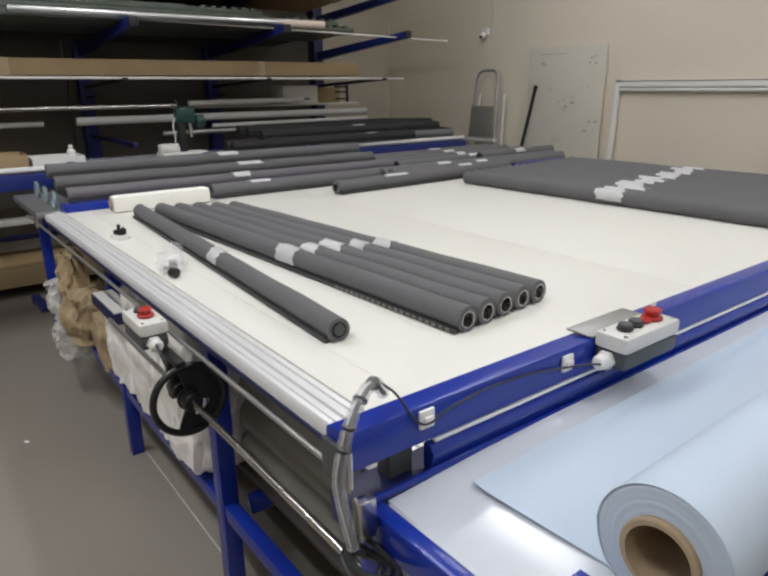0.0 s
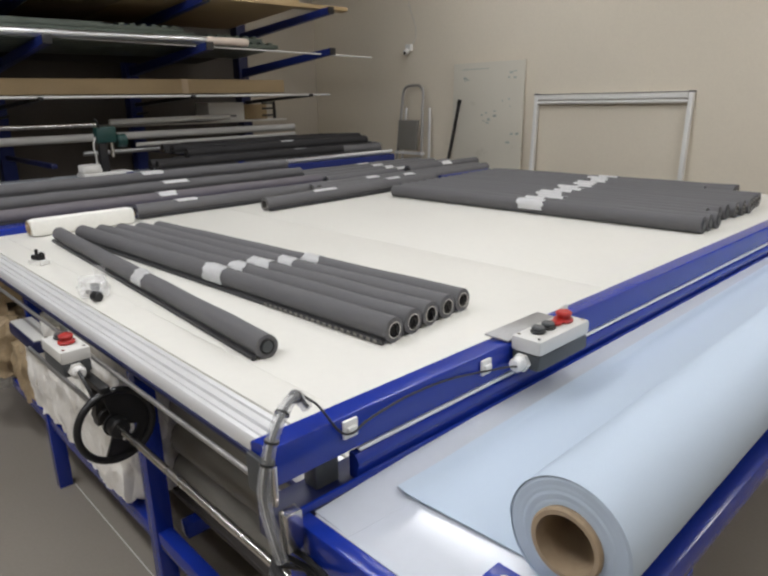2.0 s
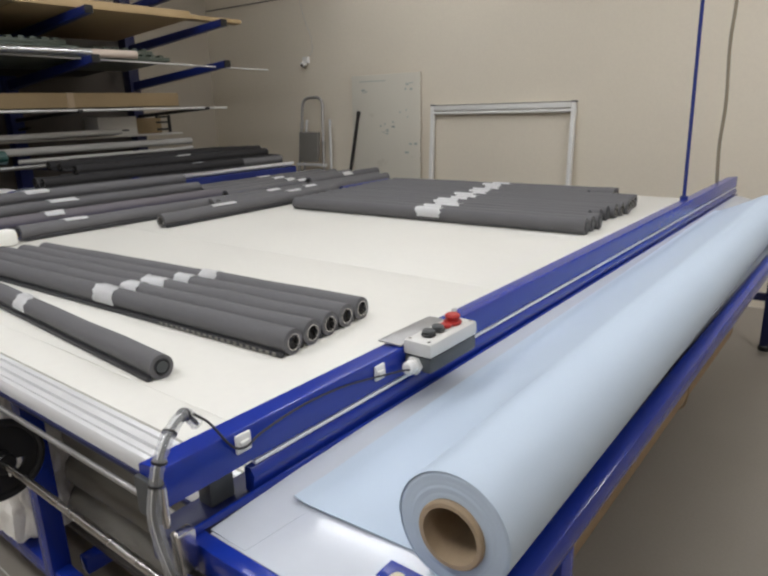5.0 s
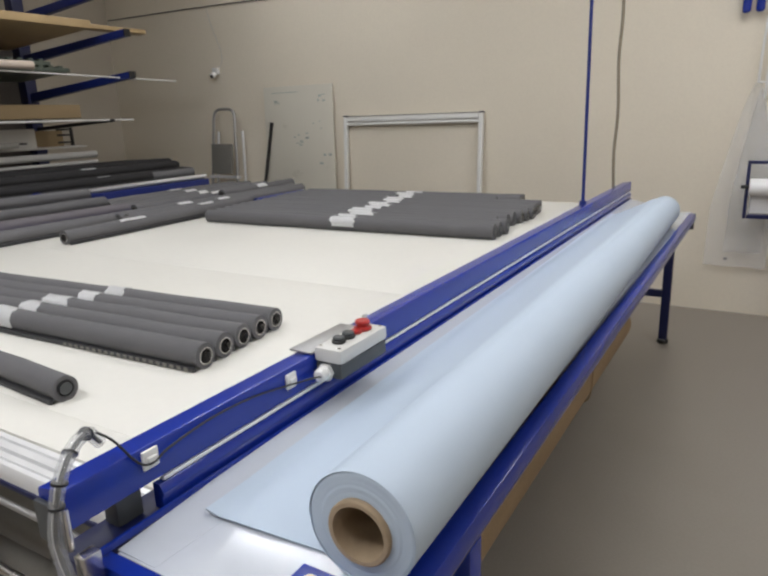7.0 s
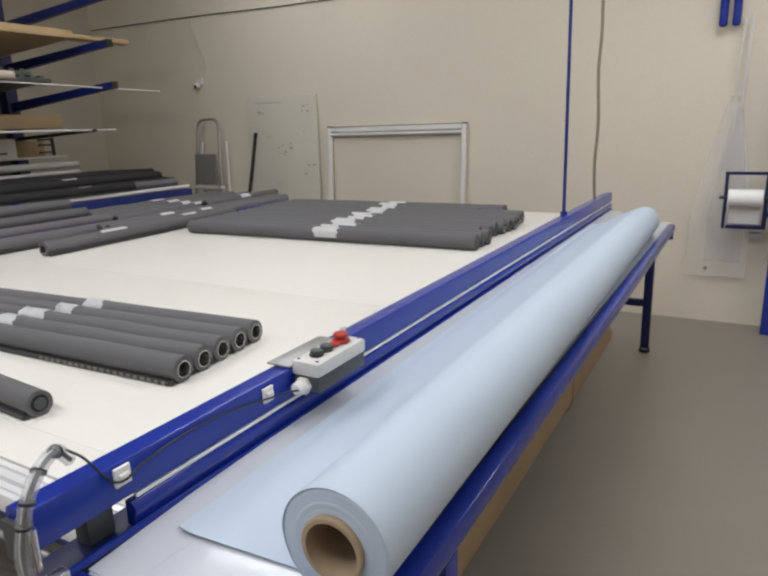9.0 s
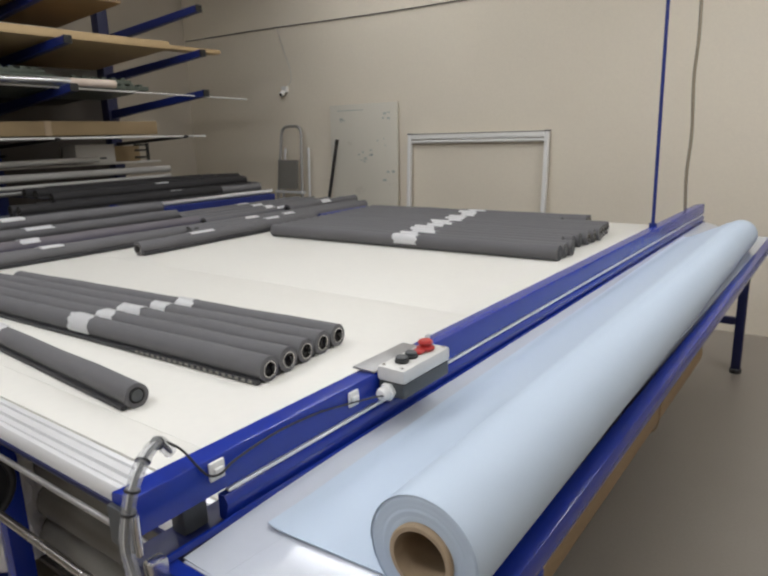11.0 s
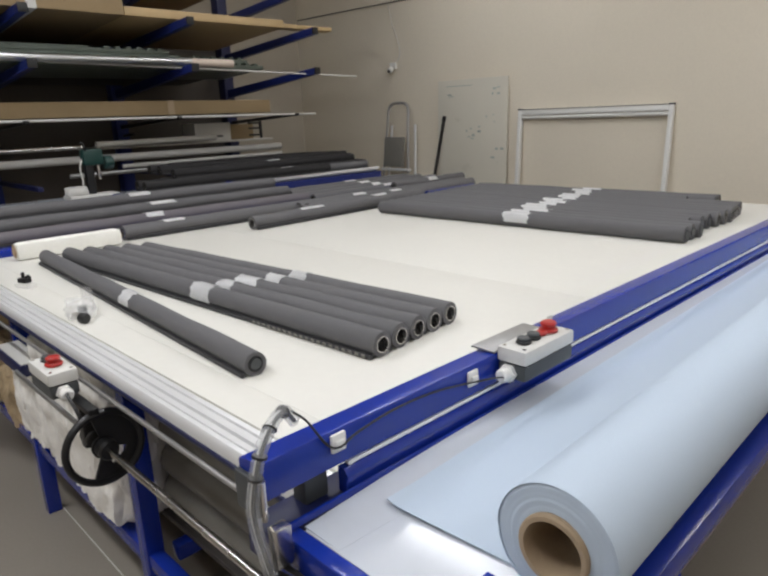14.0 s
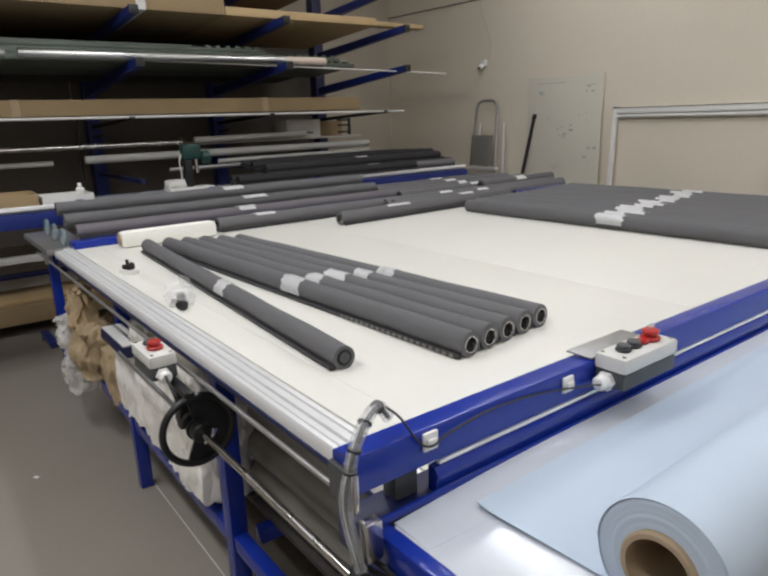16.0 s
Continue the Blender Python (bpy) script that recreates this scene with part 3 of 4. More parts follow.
# ---- bits on the table ----
wrap = thing("wrapped_roll", (-2.38, 0.72, TZ), "short roll wrapped in white film on the table edge", "fabric roll")
part("wrap", box((-0.037, -0.235, 0.0005), (0.037, 0.215, 0.0745), 0.022), M_FOAM, wrap)
part("wrap_end", rod((0, -0.2365, 0.0385), (0, -0.2352, 0.0385), 0.030, 24), M_CORE, wrap, "tan end face")
part("core", rod((0, -0.241, 0.0385), (0, 0.221, 0.0385), 0.016, 16, inner=0.012), M_CORE, wrap)

film2 = thing("film_wad", (-2.05, 0.80, TZ), "small wad of white film beside the rolls", "film scrap")
part("film", crumple((-0.05, -0.05, 0.002), (0.05, 0.05, 0.03), 7, 0.010, 30, 6), M_BAG, film2)
clip = thing("mounting_bracket", pose(-1.83, 0.366, TZ, 0, 0, 20), "black plastic bracket on a small white block", "bracket")
part("block", box((-0.035, -0.018, 0.0), (0.035, 0.018, 0.016), 0.003), M_WHITE, clip)
part("bracket_body", box((-0.022, -0.013, 0.017), (0.022, 0.013, 0.034), 0.004), M_BLACK, clip)
part("pin", rod((-0.004, 0, 0.034), (-0.004, 0, 0.054), 0.006, 10, bevel=0.002), M_BLACK, clip)
part("hook", hose([(0.01, 0.0, 0.033), (0.02, 0, 0.043), (0.034, 0, 0.038)], 0.004, 8, 4), M_BLACK, clip)

bag = thing("small_parts_bag", pose(-1.285, 0.362, TZ, 0, 0, -15), "clear plastic bag with dark fittings inside", "plastic bag")
part("film", crumple((-0.075, -0.04, 0.0), (0.05, 0.04, 0.05), 7, 0.012, 30, 8), M_CLEAR, bag)
part("fitting", rod((0.060, -0.006, 0.0155), (0.082, 0.008, 0.0155), 0.015, 12, bevel=0.003), M_BLACK, bag)
part("fitting", box((-0.05, -0.006, 0.004), (-0.005, 0.018, 0.026), 0.004), M_DGREY, bag)
part("fitting", rod((0.005, -0.02, 0.012), (0.035, 0.0, 0.014), 0.009, 10, bevel=0.002), M_STEEL, bag)
tagf = thing("film_scrap", pose(-1.36, 0.41, TZ, 0, 0, 10), "upright scrap of clear film", "film scrap")
bm = bmesh.new()
vs = [bm.verts.new((x, 0.006 * math.sin(x * 90), z)) for z in (0.0, 0.035, 0.07) for x in (-0.03, -0.015, 0, 0.015, 0.03)]
for r in range(2):
    for k in range(4):
        bm.faces.new((vs[5 * r + k], vs[5 * r + k + 1], vs[5 * r + k + 6], vs[5 * r + k + 5]))
bmesh.ops.solidify(bm, geom=bm.faces[:], thickness=0.0006)
part("film", bm, M_CLEAR, tagf)


# ---- control boxes, cables and hand wheel ----
def control_box(m, length, group):
    """A push-button box: dark base, light lid, two dark buttons and a mushroom stop button. x runs along its length."""
    ob = thing("control_box", m, "grey push-button control box with a red emergency stop", "control box", group)
    h, w = length / 2, 0.028
    part("base", box((-h, -w, 0.006), (h, w, 0.034), 0.005), M_DGREY, ob, "dark grey base")
    part("lid", box((-h - 0.002, -w - 0.002, 0.0345), (h + 0.002, w + 0.002, 0.062), 0.007), M_LGREY, ob, "light grey lid")
    for x in (-0.042, -0.012) if length > 0.15 else (0.026,):
        b = part("push_button", rod((x, 0, 0.062), (x, 0, 0.068), 0.0135, 20, bevel=0.002), M_BLACK, ob)
        part("cap", rod((x, 0, 0.068), (x, 0, 0.074), 0.0115, 18, bevel=0.002), M_DGREY, b)
    if length > 0.15:
        part("pilot_light", rod((0.014, 0, 0.062), (0.014, 0, 0.070), 0.011, 18, bevel=0.003), M_RED, ob, "dull red pilot light")
    sx = h - 0.040 if length > 0.15 else -0.014
    part("stop_collar", rod((sx, 0, 0.0625), (sx, 0, 0.070), 0.0175, 22, bevel=0.002), M_RED, ob, "red collar")
    st = part("stop_button", rod((sx, 0, 0.070), (sx, 0, 0.074), 0.011, 18), M_RED, ob, "red stop button")
    part("mushroom_head", rod((sx, 0, 0.074), (sx, 0, 0.082), 0.0145, 24, bevel=0.006), M_RED, st)
    part("gland", rod((-h - 0.026, 0.004, 0.018), (-h, 0.004, 0.018), 0.0125, 14, bevel=0.003), M_WHITE, ob, "white cable gland")
    part("gland_nut", rod((-h - 0.010, 0.004, 0.018), (-h - 0.001, 0.004, 0.018), 0.0165, 6), M_WHITE, ob)
    for x in (-h + 0.008, h - 0.008):
        for y in (-w + 0.008, w - 0.008):
            part("screw", rod((x, y, 0.062), (x, y, 0.0632), 0.0035, 8), M_STEEL, ob)
    return ob


control_box(pose(0.030, 0.70, 0.987, 0, 0, 90), 0.156, "control boxes")
plate = thing("box_bracket", (-0.03, 0.70, 1.034), "grey steel plate that holds the control box", "bracket")
part("plate", box((-0.022, -0.085, 0.0005), (0.0285, 0.08, 0.004), 0.001), M_TUBE, plate)
part("lug", box((0.0305, 0.081, -0.03), (0.0335, 0.097, 0.028), 0.001), M_LGREY, plate)
control_box(pose(-0.958, 0.174, 0.832, 0, 0, 180) @ Matrix.Scale(1.14, 4), 0.125, "control boxes")
br2 = thing("wheel_bracket", (-0.84, 0.2, 0.727), "black steel arm that carries the hand wheel", "bracket")
part("arm", box((-0.17, -0.016, 0.088), (0.05, 0.008, 0.103), 0.004), M_BLACK, br2)
part("flat_strip", box((-0.56, -0.012, 0.022), (-0.06, -0.004, 0.036), 0.002), M_TUBE, br2, "flat grey steel strip")
part("lead", hose([(-0.035, -0.03, 0.132), (0.0, -0.035, 0.125), (0.03, -0.03, 0.09), (0.02, -0.02, 0.05)], 0.004, 8, 6), M_RUBBER, br2, "black cable loop")
part("hanger", box((-0.05, -0.012, -0.02), (-0.02, 0.02, 0.085), 0.004), M_DARKBAR, br2)
part("bearing", rod((-0.06, 0.01, 0), (-0.01, 0.01, 0), 0.022, 18, bevel=0.003), M_DARKBAR, br2)

wheel = thing("hand_wheel", (-0.80, 0.21, 0.727), "black hand wheel with a solid web on a steel shaft", "hand wheel")
bm = bmesh.new()
NW, RW, rw = 48, 0.086, 0.0095
rings = []
for k in range(NW):
    a = 2 * math.pi * k / NW
    rings.append([bm.verts.new((rw * math.cos(b), (RW + rw * 0.9 * math.sin(b)) * math.cos(a), (RW + rw * 0.9 * math.sin(b)) * math.sin(a))) for b in [2 * math.pi * q / 12 for q in range(12)]])
for k in range(NW):
    a, b = rings[k], rings[(k + 1) % NW]
    for q in range(12):
        bm.faces.new((a[q], a[(q + 1) % 12], b[(q + 1) % 12], b[q]))
bmesh.ops.recalc_face_normals(bm, faces=bm.faces)
part("rim", bm, M_BLACK, wheel)
bm = bmesh.new()
NA, RADII = 48, (0.018, 0.028, 0.038, 0.052, 0.066, 0.080)
grid = [[bm.verts.new((0.0, q * math.cos(2 * math.pi * k / NA), q * math.sin(2 * math.pi * k / NA))) for q in RADII] for k in range(NA)]
for k in range(NA):
    deg = (k + 0.5) * 360 / NA
    for j in range(len(RADII) - 1):
        wide = 104 < deg < 250 and j >= 1
        small = 285 < deg < 345 and 1 <= j <= 2
        if not wide and not small:
            n = (k + 1) % NA
            bm.faces.new((grid[k][j], grid[k][j + 1], grid[n][j + 1], grid[n][j]))
bmesh.ops.delete(bm, geom=[v for v in bm.verts if not v.link_faces], context="VERTS")
bmesh.ops.recalc_face_normals(bm, faces=bm.faces)
bmesh.ops.solidify(bm, geom=bm.faces[:], thickness=0.008)
part("web", bm, M_BLACK, wheel)
part("hub", rod((-0.018, 0, 0), (0.03, 0, 0), 0.024, 20, bevel=0.004), M_BLACK, wheel)


def cable_clip(y, z):
    ob = thing("cable_clip", (0.001, y, z), "square white adhesive cable clip on the blue beam", "cable clip", "cable clips")
    part("pad", box((0.0, -0.0125, -0.0135), (0.005, 0.0125, 0.0135), 0.002), M_WHITE, ob)
    part("bridge", box((0.0052, -0.008, -0.005), (0.010, 0.008, 0.005), 0.002), M_WHITE, ob)


cable_clip(0.252, 1.016)
cable_clip(0.548, 1.012)
cb = thing("control_cable", (0.0, 0.3, 1.0), "thin black control cable along the blue beam", "cable")
part("lead", hose([(-0.026, -0.100, 0.072), (-0.010, -0.088, 0.058), (0.008, -0.070, 0.022), (0.012, -0.050, 0.013), (0.0095, -0.02, 0.020), (0.006, 0.06, 0.026), (0.0055, 0.15, 0.022), (0.0085, 0.23, 0.010), (0.013, 0.25, 0.008), (0.024, 0.285, 0.006), (0.034, 0.30, 0.005)], 0.0017, 8, 6), M_RUBBER, cb)
cond = thing("cable_conduit", (0.0, 0.12, 0.93), "clear spiral conduit full of wires at the table corner", "cable conduit")
CPTS = [(-0.028, 0.085, 0.125), (-0.026, 0.068, 0.146), (-0.001, 0.030, 0.146), (0.012, 0.004, 0.124), (0.011, -0.004, 0.098), (0.004, -0.008, 0.056), (0.007, -0.008, 0.026), (0.020, -0.008, -0.004), (0.026, -0.004, -0.035)]
part("conduit", hose(CPTS, 0.0082, 12, 8, wave=lambda k: 1.0 if k % 3 else 1.1), M_CHAIN, cond)
for p in (0.003, -0.004):
    part("wire", hose([(x + p, y - 0.3 * p, z + 0.3 * p) for x, y, z in CPTS], 0.003, 6, 6), M_RUBBER if p > 0 else M_LGREY, cond)
for n in (1, 2, 3, 4):
    a, b = Vector(CPTS[n]), Vector(CPTS[n + 1])
    d = (b - a).normalized()
    part("tie", rod(a, a + 0.003 * d, 0.0096, 12), M_BLACK, cond)
part("bracket", box((0.018, 0.0, -0.025), (0.036, 0.025, 0.03), 0.003), M_STEEL, cond, "bare steel bracket")
part("bracket_tube", rod((0.006, 0.006, 0.03), (0.006, 0.006, 0.085), 0.005, 10), M_STEEL, cond)
coil = thing("cable_coil", (0.03, 0.125, 0.868), "loop of black cable tied under the corner", "cable")
for k in range(3):
    part("loop", hose([(0.03 * math.cos(a) * (1 + 0.25 * k) + 0.012 * k, 0.02 * math.sin(a), 0.012 * k + 0.006 * math.sin(2 * a + k)) for a in [2 * math.pi * j / 9 for j in range(9)]], 0.004, 7, 4), M_RUBBER, coil)

# ---- stuff under the table ----
liner = thing("scrap_bag", (-1.5, 0.30, 0.25), "full white plastic scrap bag hung under the table", "bag", "scrap bags")
for k, (x0, x1, z0, z1) in enumerate([(-0.42, -0.10, 0.10, 0.44), (-0.16, 0.18, 0.09, 0.575), (0.10, 0.49, 0.06, 0.57), (0.16, 0.50, 0.30, 0.61)]):
    part("bag_body", crumple((x0, -0.03, z0), (x1, 0.19, z1), 34, 0.013, 34, 11 + 3 * k, tall=0.32), M_BAG, liner)
paper = thing("paper_heap", (-2.7, 0.34, 0.0), "heap of crumpled brown paper and film hanging from the frame", "paper heap")
part("brown_paper", crumple((0.10, -0.08, 0.44), (0.26, 0.02, 0.73), 20, 0.026, 17, 31, tall=0.6), M_BROWN, paper)
part("brown_paper", crumple((0.12, -0.10, 0.33), (0.40, 0.10, 0.58), 22, 0.030, 15, 35, tall=0.7), M_BROWN, paper)
part("film_ball", crumple((-0.24, -0.10, 0.36), (0.06, 0.06, 0.52), 22, 0.034, 19, 37), M_FILMB, paper, "crumpled clear film")
part("film_ball", crumple((-0.06, -0.12, 0.20), (0.18, 0.04, 0.38), 22, 0.030, 19, 43), M_FILMB, paper, "crumpled clear film")
part("brown_sheet", crumple((0.40, -0.04, 0.28), (0.72, 0.16, 0.52), 18, 0.022, 12, 41), M_BROWN, paper)
# Boards are coloured near black for the deep shade under the table.
shelf = thing("lower_shelf", (-1.4, 1.8, 0.32), "lower shelf boards under the table, coloured dark for the shade there", "shelf")
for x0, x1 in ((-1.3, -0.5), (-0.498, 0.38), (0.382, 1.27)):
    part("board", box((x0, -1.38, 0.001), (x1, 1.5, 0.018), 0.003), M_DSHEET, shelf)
for k, (y, z, r) in enumerate([(0.47, 0.395, 0.055), (0.60, 0.40, 0.06), (0.72, 0.40, 0.06), (0.475, 0.505, 0.054), (0.59, 0.515, 0.055), (0.705, 0.515, 0.055), (0.48, 0.613, 0.053), (0.60, 0.62, 0.05), (0.50, 0.715, 0.048)]):
    st = thing("stored_roll", (-0.55, y, z - r), "pale grey fabric roll stored under the table", "fabric roll", "stored rolls")
    part("cloth", rod((-0.56 + 0.03 * (k % 3), 0, r), (0.42, 0.01, r), r, 24, inner=0.03, bevel=0.004), M_STORED, st)
    part("core", rod((-0.505, 0, r), (0.425, 0.01, r), 0.0295, 20, inner=0.022), M_CORE, st)
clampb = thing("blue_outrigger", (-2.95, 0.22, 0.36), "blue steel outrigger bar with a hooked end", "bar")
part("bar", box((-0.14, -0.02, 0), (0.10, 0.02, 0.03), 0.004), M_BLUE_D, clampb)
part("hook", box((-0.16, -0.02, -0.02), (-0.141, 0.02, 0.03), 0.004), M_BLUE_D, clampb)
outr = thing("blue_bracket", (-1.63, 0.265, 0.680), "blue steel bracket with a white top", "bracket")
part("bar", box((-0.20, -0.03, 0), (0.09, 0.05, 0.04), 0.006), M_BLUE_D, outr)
part("strip", box((-0.195, -0.025, 0.0405), (0.085, 0.045, 0.045), 0.002), M_LGREY, outr)

# ---- poles and cable above the table ----
pole = thing("blue_pole", (-0.04, 2.71, 1.02), "thin blue steel pole rising from the beam to the ceiling", "pole")
part("tube", rod((0, 0, 0), (-0.012, 0, CEIL - 1.02), 0.0076, 14), M_BLUE_R, pole)
part("flange", rod((0, 0, 0), (0, 0, 0.022), 0.016, 16), M_BLUE_R, pole)
drop = thing("hanging_cable", (-0.092, 3.6, TZ), "taupe cable hanging down to the table", "cable")
part("cable", hose([(0.012, 0, 0.0), (0.004, 0, 0.12), (-0.003, 0, 0.30), (0.006, 0, 0.52), (-0.006, 0, 0.80), (0.002, 0, 1.02), (-0.004, 0, 1.4), (0.0, 0, 2.0), (0.0, 0, CEIL - TZ)], 0.0085, 10, 8), M_CABLE, drop)
part("plug", rod((0.012, 0, 0.0), (0.008, 0, 0.06), 0.014, 14, bevel=0.004), M_CABLE, drop)

# ---- side supports and second bench ----
for y in (0.55, 1.35, 2.15, 2.6, 3.4):
    bm = extrude([(-0.02, -0.03), (0.02, -0.03), (0.02, 0.0), (-0.02, 0.0)], (-2.621, y, 0.9105 if y < 2.3 else 0.902), (-3.395, y, 1.038 if y < 2.3 else 0.902))
    bmesh.ops.transform(bm, matrix=TI, verts=bm.verts)
    part("side_arm", bm, M_BLUE, table)

bench = thing("second_bench", (-3.95, 1.5, 0), "blue steel side bench with pale top and aluminium edge", "bench")


def bpart(name, lo, hi, material, bevel=0.003, label=""):
    bm = box(lo, hi, bevel)
    bmesh.ops.transform(bm, matrix=Matrix.Translation((3.95, -1.5, 0)), verts=bm.verts)
    return part(name, bm, material, bench, label)


bpart("bench_top", (-3.77, -1.2, 0.985), (-3.44, 3.66, 1.01), M_SHEET, 0.003, "pale grey bench top")
bpart("edge_strip", (-3.439, -1.2, 1.0), (-3.415, 3.66, 1.022), M_ALU_Y, 0.003, "aluminium edge strip")
bpart("front_beam", (-3.46, -1.2, 0.90), (-3.40, 3.67, 0.984), M_BLUE_R, 0.006)
bpart("back_beam", (-3.76, -1.2, 0.92), (-3.71, 3.66, 0.984), M_BLUE_D, 0.004)
for x in (-3.49, -3.735):
    for y in (-1.0, 1.2, 3.5):
        bpart("leg", (x - 0.025, y - 0.025, 0), (x + 0.025, y + 0.025, 0.90), M_BLUE_D, 0.003)


def dark_roll(p0, p1, r, seed, material, mark=0.0):
    ob = blind_roll(p0, p1, r, "dark rolls on the bench", mark or 0.5, 0.12, True, seed, material, mark=mark > 0)
    ob["label"] = "dark screen fabric roll lying on the side bench"
    return ob


M_DARKROLL = mat("dark_screen_fabric", (0.028, 0.027, 0.028), 0.8, var=0.25, scale=9, fine=500, bump=0.4, spec=0.25)
ZB = 1.0115
for k, (x, y0, y1, z, mk) in enumerate([(-3.49, 1.75, 3.60, 0.034, 0), (-3.57, 1.95, 3.66, 0.034, 0.5), (-3.65, 1.6, 3.70, 0.034, 0), (-3.73, 1.8, 3.72, 0.034, 0), (-3.61, 1.85, 3.55, 0.093, 0), (-3.69, 2.2, 3.6, 0.093, 0.4), (-3.425, 1.55, 3.12, 0.0445, 0),
                                        (-3.93, 1.9, 3.75, 0.103, 0), (-4.01, 2.2, 3.7, 0.103, 0), (-4.09, 1.9, 3.6, 0.103, 0), (-4.17, 2.1, 3.5, 0.103, 0)]):
    dark_roll((x, y0, ZB + z), (x - 0.03, y1, ZB + z), 0.0325, 100 + k, M_DARKROLL if k else M_GREY, mk)

press = thing("eyelet_press", (-3.58, 1.28, ZB), "green cast bench press with a steel lever", "bench press")
part("base_plate", box((-0.07, -0.16, 0), (0.07, 0.14, 0.022), 0.005), M_LGREY, press, "grey base plate")
part("base_block", crumple((-0.05, -0.17, 0.02), (0.05, -0.03, 0.075), 4, 0.008, 30, 5), M_LGREY, press)
part("column", box((-0.022, -0.03, 0.022), (0.022, 0.02, 0.25), 0.008), M_BLACK, press)
part("head", box((-0.035, -0.04, 0.20), (0.035, 0.085, 0.30), 0.016), M_GREENT, press)
part("ram", rod((0, 0.055, 0.11), (0, 0.055, 0.20), 0.013, 14), M_STEEL, press)
part("motor", rod((0, 0.09, 0.21), (0, 0.15, 0.21), 0.042, 18, bevel=0.008), M_GREENT, press)
part("lever", hose([(0.03, -0.02, 0.29), (0.05, -0.035, 0.33), (0.05, -0.05, 0.345)], 0.007, 8, 4), M_BLACK, press)
part("cord", hose([(0.0, -0.03, 0.25), (0.01, -0.06, 0.19), (0.0, -0.05, 0.10), (0.01, -0.07, 0.03)], 0.005, 8, 5), M_LGREY, press)

for name, lo, hi, m, lab in [("small_carton", (-3.75, -0.25, 0), (-3.52, 0.36, 0.07), M_KRAFT, "low open brown carton on the side bench"),
                             ("white_box", (-3.72, 0.38, 0), (-3.52, 0.66, 0.045), M_LGREY, "flat pale box on the side bench")]:
    c = ((lo[0] + hi[0]) / 2, (lo[1] + hi[1]) / 2)
    ob = thing(name, (c[0], c[1], ZB), lab, "box")
    w, d, h = (hi[0] - lo[0]) / 2, (hi[1] - lo[1]) / 2, hi[2]
    for sx, sy, ww, dd in ((-w + 0.003, 0, 0.003, d), (w - 0.003, 0, 0.003, d), (0, -d + 0.003, w - 0.0065, 0.003), (0, d - 0.003, w - 0.0065, 0.003)):
        part("side", box((sx - ww, sy - dd, 0), (sx + ww, sy + dd, h), 0.001), m, ob)
    part("bottom", box((-w + 0.0065, -d + 0.0065, 0.0), (w - 0.0065, d - 0.0065, 0.004), 0), m, ob)
bot = thing("white_bottle", (-3.58, 0.60, ZB + 0.0045), "small white plastic bottle on a pale box", "bottle")
part("body", rod((0, 0, 0), (0, 0, 0.075), 0.024, 18, bevel=0.008), M_WHITE, bot)
part("cap", rod((0, 0, 0.0755), (0, 0, 0.10), 0.012, 14, bevel=0.003), M_WHITE, bot)

# ---- cantilever rack ----
rack = thing("cantilever_rack", (-5.1, 1.5, 0), "blue steel cantilever rack along the wall", "storage rack")
RI = Matrix.Translation((5.1, -1.5, 0))


def rpart(name, bm, material, label="", parent=None):
    bmesh.ops.transform(bm, matrix=RI, verts=bm.verts)
    return part(name, bm, material, parent or rack, label)


RY = (-2.1, -1.05, 0.01, 1.066, 2.118, 3.21)
LEVELS = [(-3.635, 2.477, 2.386), (-3.635, 2.148, 2.058), (-3.635, 1.843, 1.742), (-3.93, 1.497, 1.45)]
for y in RY:
    # The last upright has its shade in the colour: a darker blue.
    rpart("upright", box((-5.09, y - 0.05, 0.0), (-4.98, y + 0.05, 2.95), 0.004), M_BLUE_D if y > 3 else M_BLUE_R)
    rpart("foot", box((-5.1, y - 0.05, 0.0), (-4.3, y + 0.05, 0.09), 0.004), M_BLUE_D)
    for tip, zt, zr in LEVELS:
        h0, h1, w = (0.075, 0.05, 0.026) if tip > -3.8 else (0.03, 0.022, 0.018)
        bm = bmesh.new()
        q = [bm.verts.new(c) for c in ((-4.979, y - w, zr - h0), (-4.979, y + w, zr - h0), (-4.979, y + w, zr), (-4.979, y - w, zr), (tip, y - w, zt - h1), (tip, y + w, zt - h1), (tip, y + w, zt), (tip, y - w, zt))]
        for f in ((3, 2, 1, 0), (4, 5, 6, 7), (0, 1, 5, 4), (1, 2, 6, 5), (2, 3, 7, 6), (3, 0, 4, 7)):
            bm.faces.new([q[n] for n in f])
        bmesh.ops.bevel(bm, geom=bm.edges[:], offset=0.004, segments=1, affect="EDGES")
        bmesh.ops.recalc_face_normals(bm, faces=bm.faces)
        arm = rpart("arm", bm, M_BLUE_R if tip > -3.8 else M_DARKBAR)
        if tip > -3.8:
            rpart("end_cap", box((tip + 0.001, y - w - 0.002, zt - h1 - 0.002), (tip + 0.012, y + w + 0.002, zt + 0.002), 0.003), M_BLACK, parent=arm)
    for z in (1.36, 1.28, 1.18):
        rpart("peg", rod((-4.979, y, z), (-4.78, y, z + 0.012), 0.010, 10), M_DARKBAR)
    for z, xt in ((1.08, -3.88), (0.5, -4.5)):
        rpart("lower_arm", box((-4.979, y - 0.018, z - 0.03), (xt, y + 0.018, z), 0.004), M_BLUE_D)
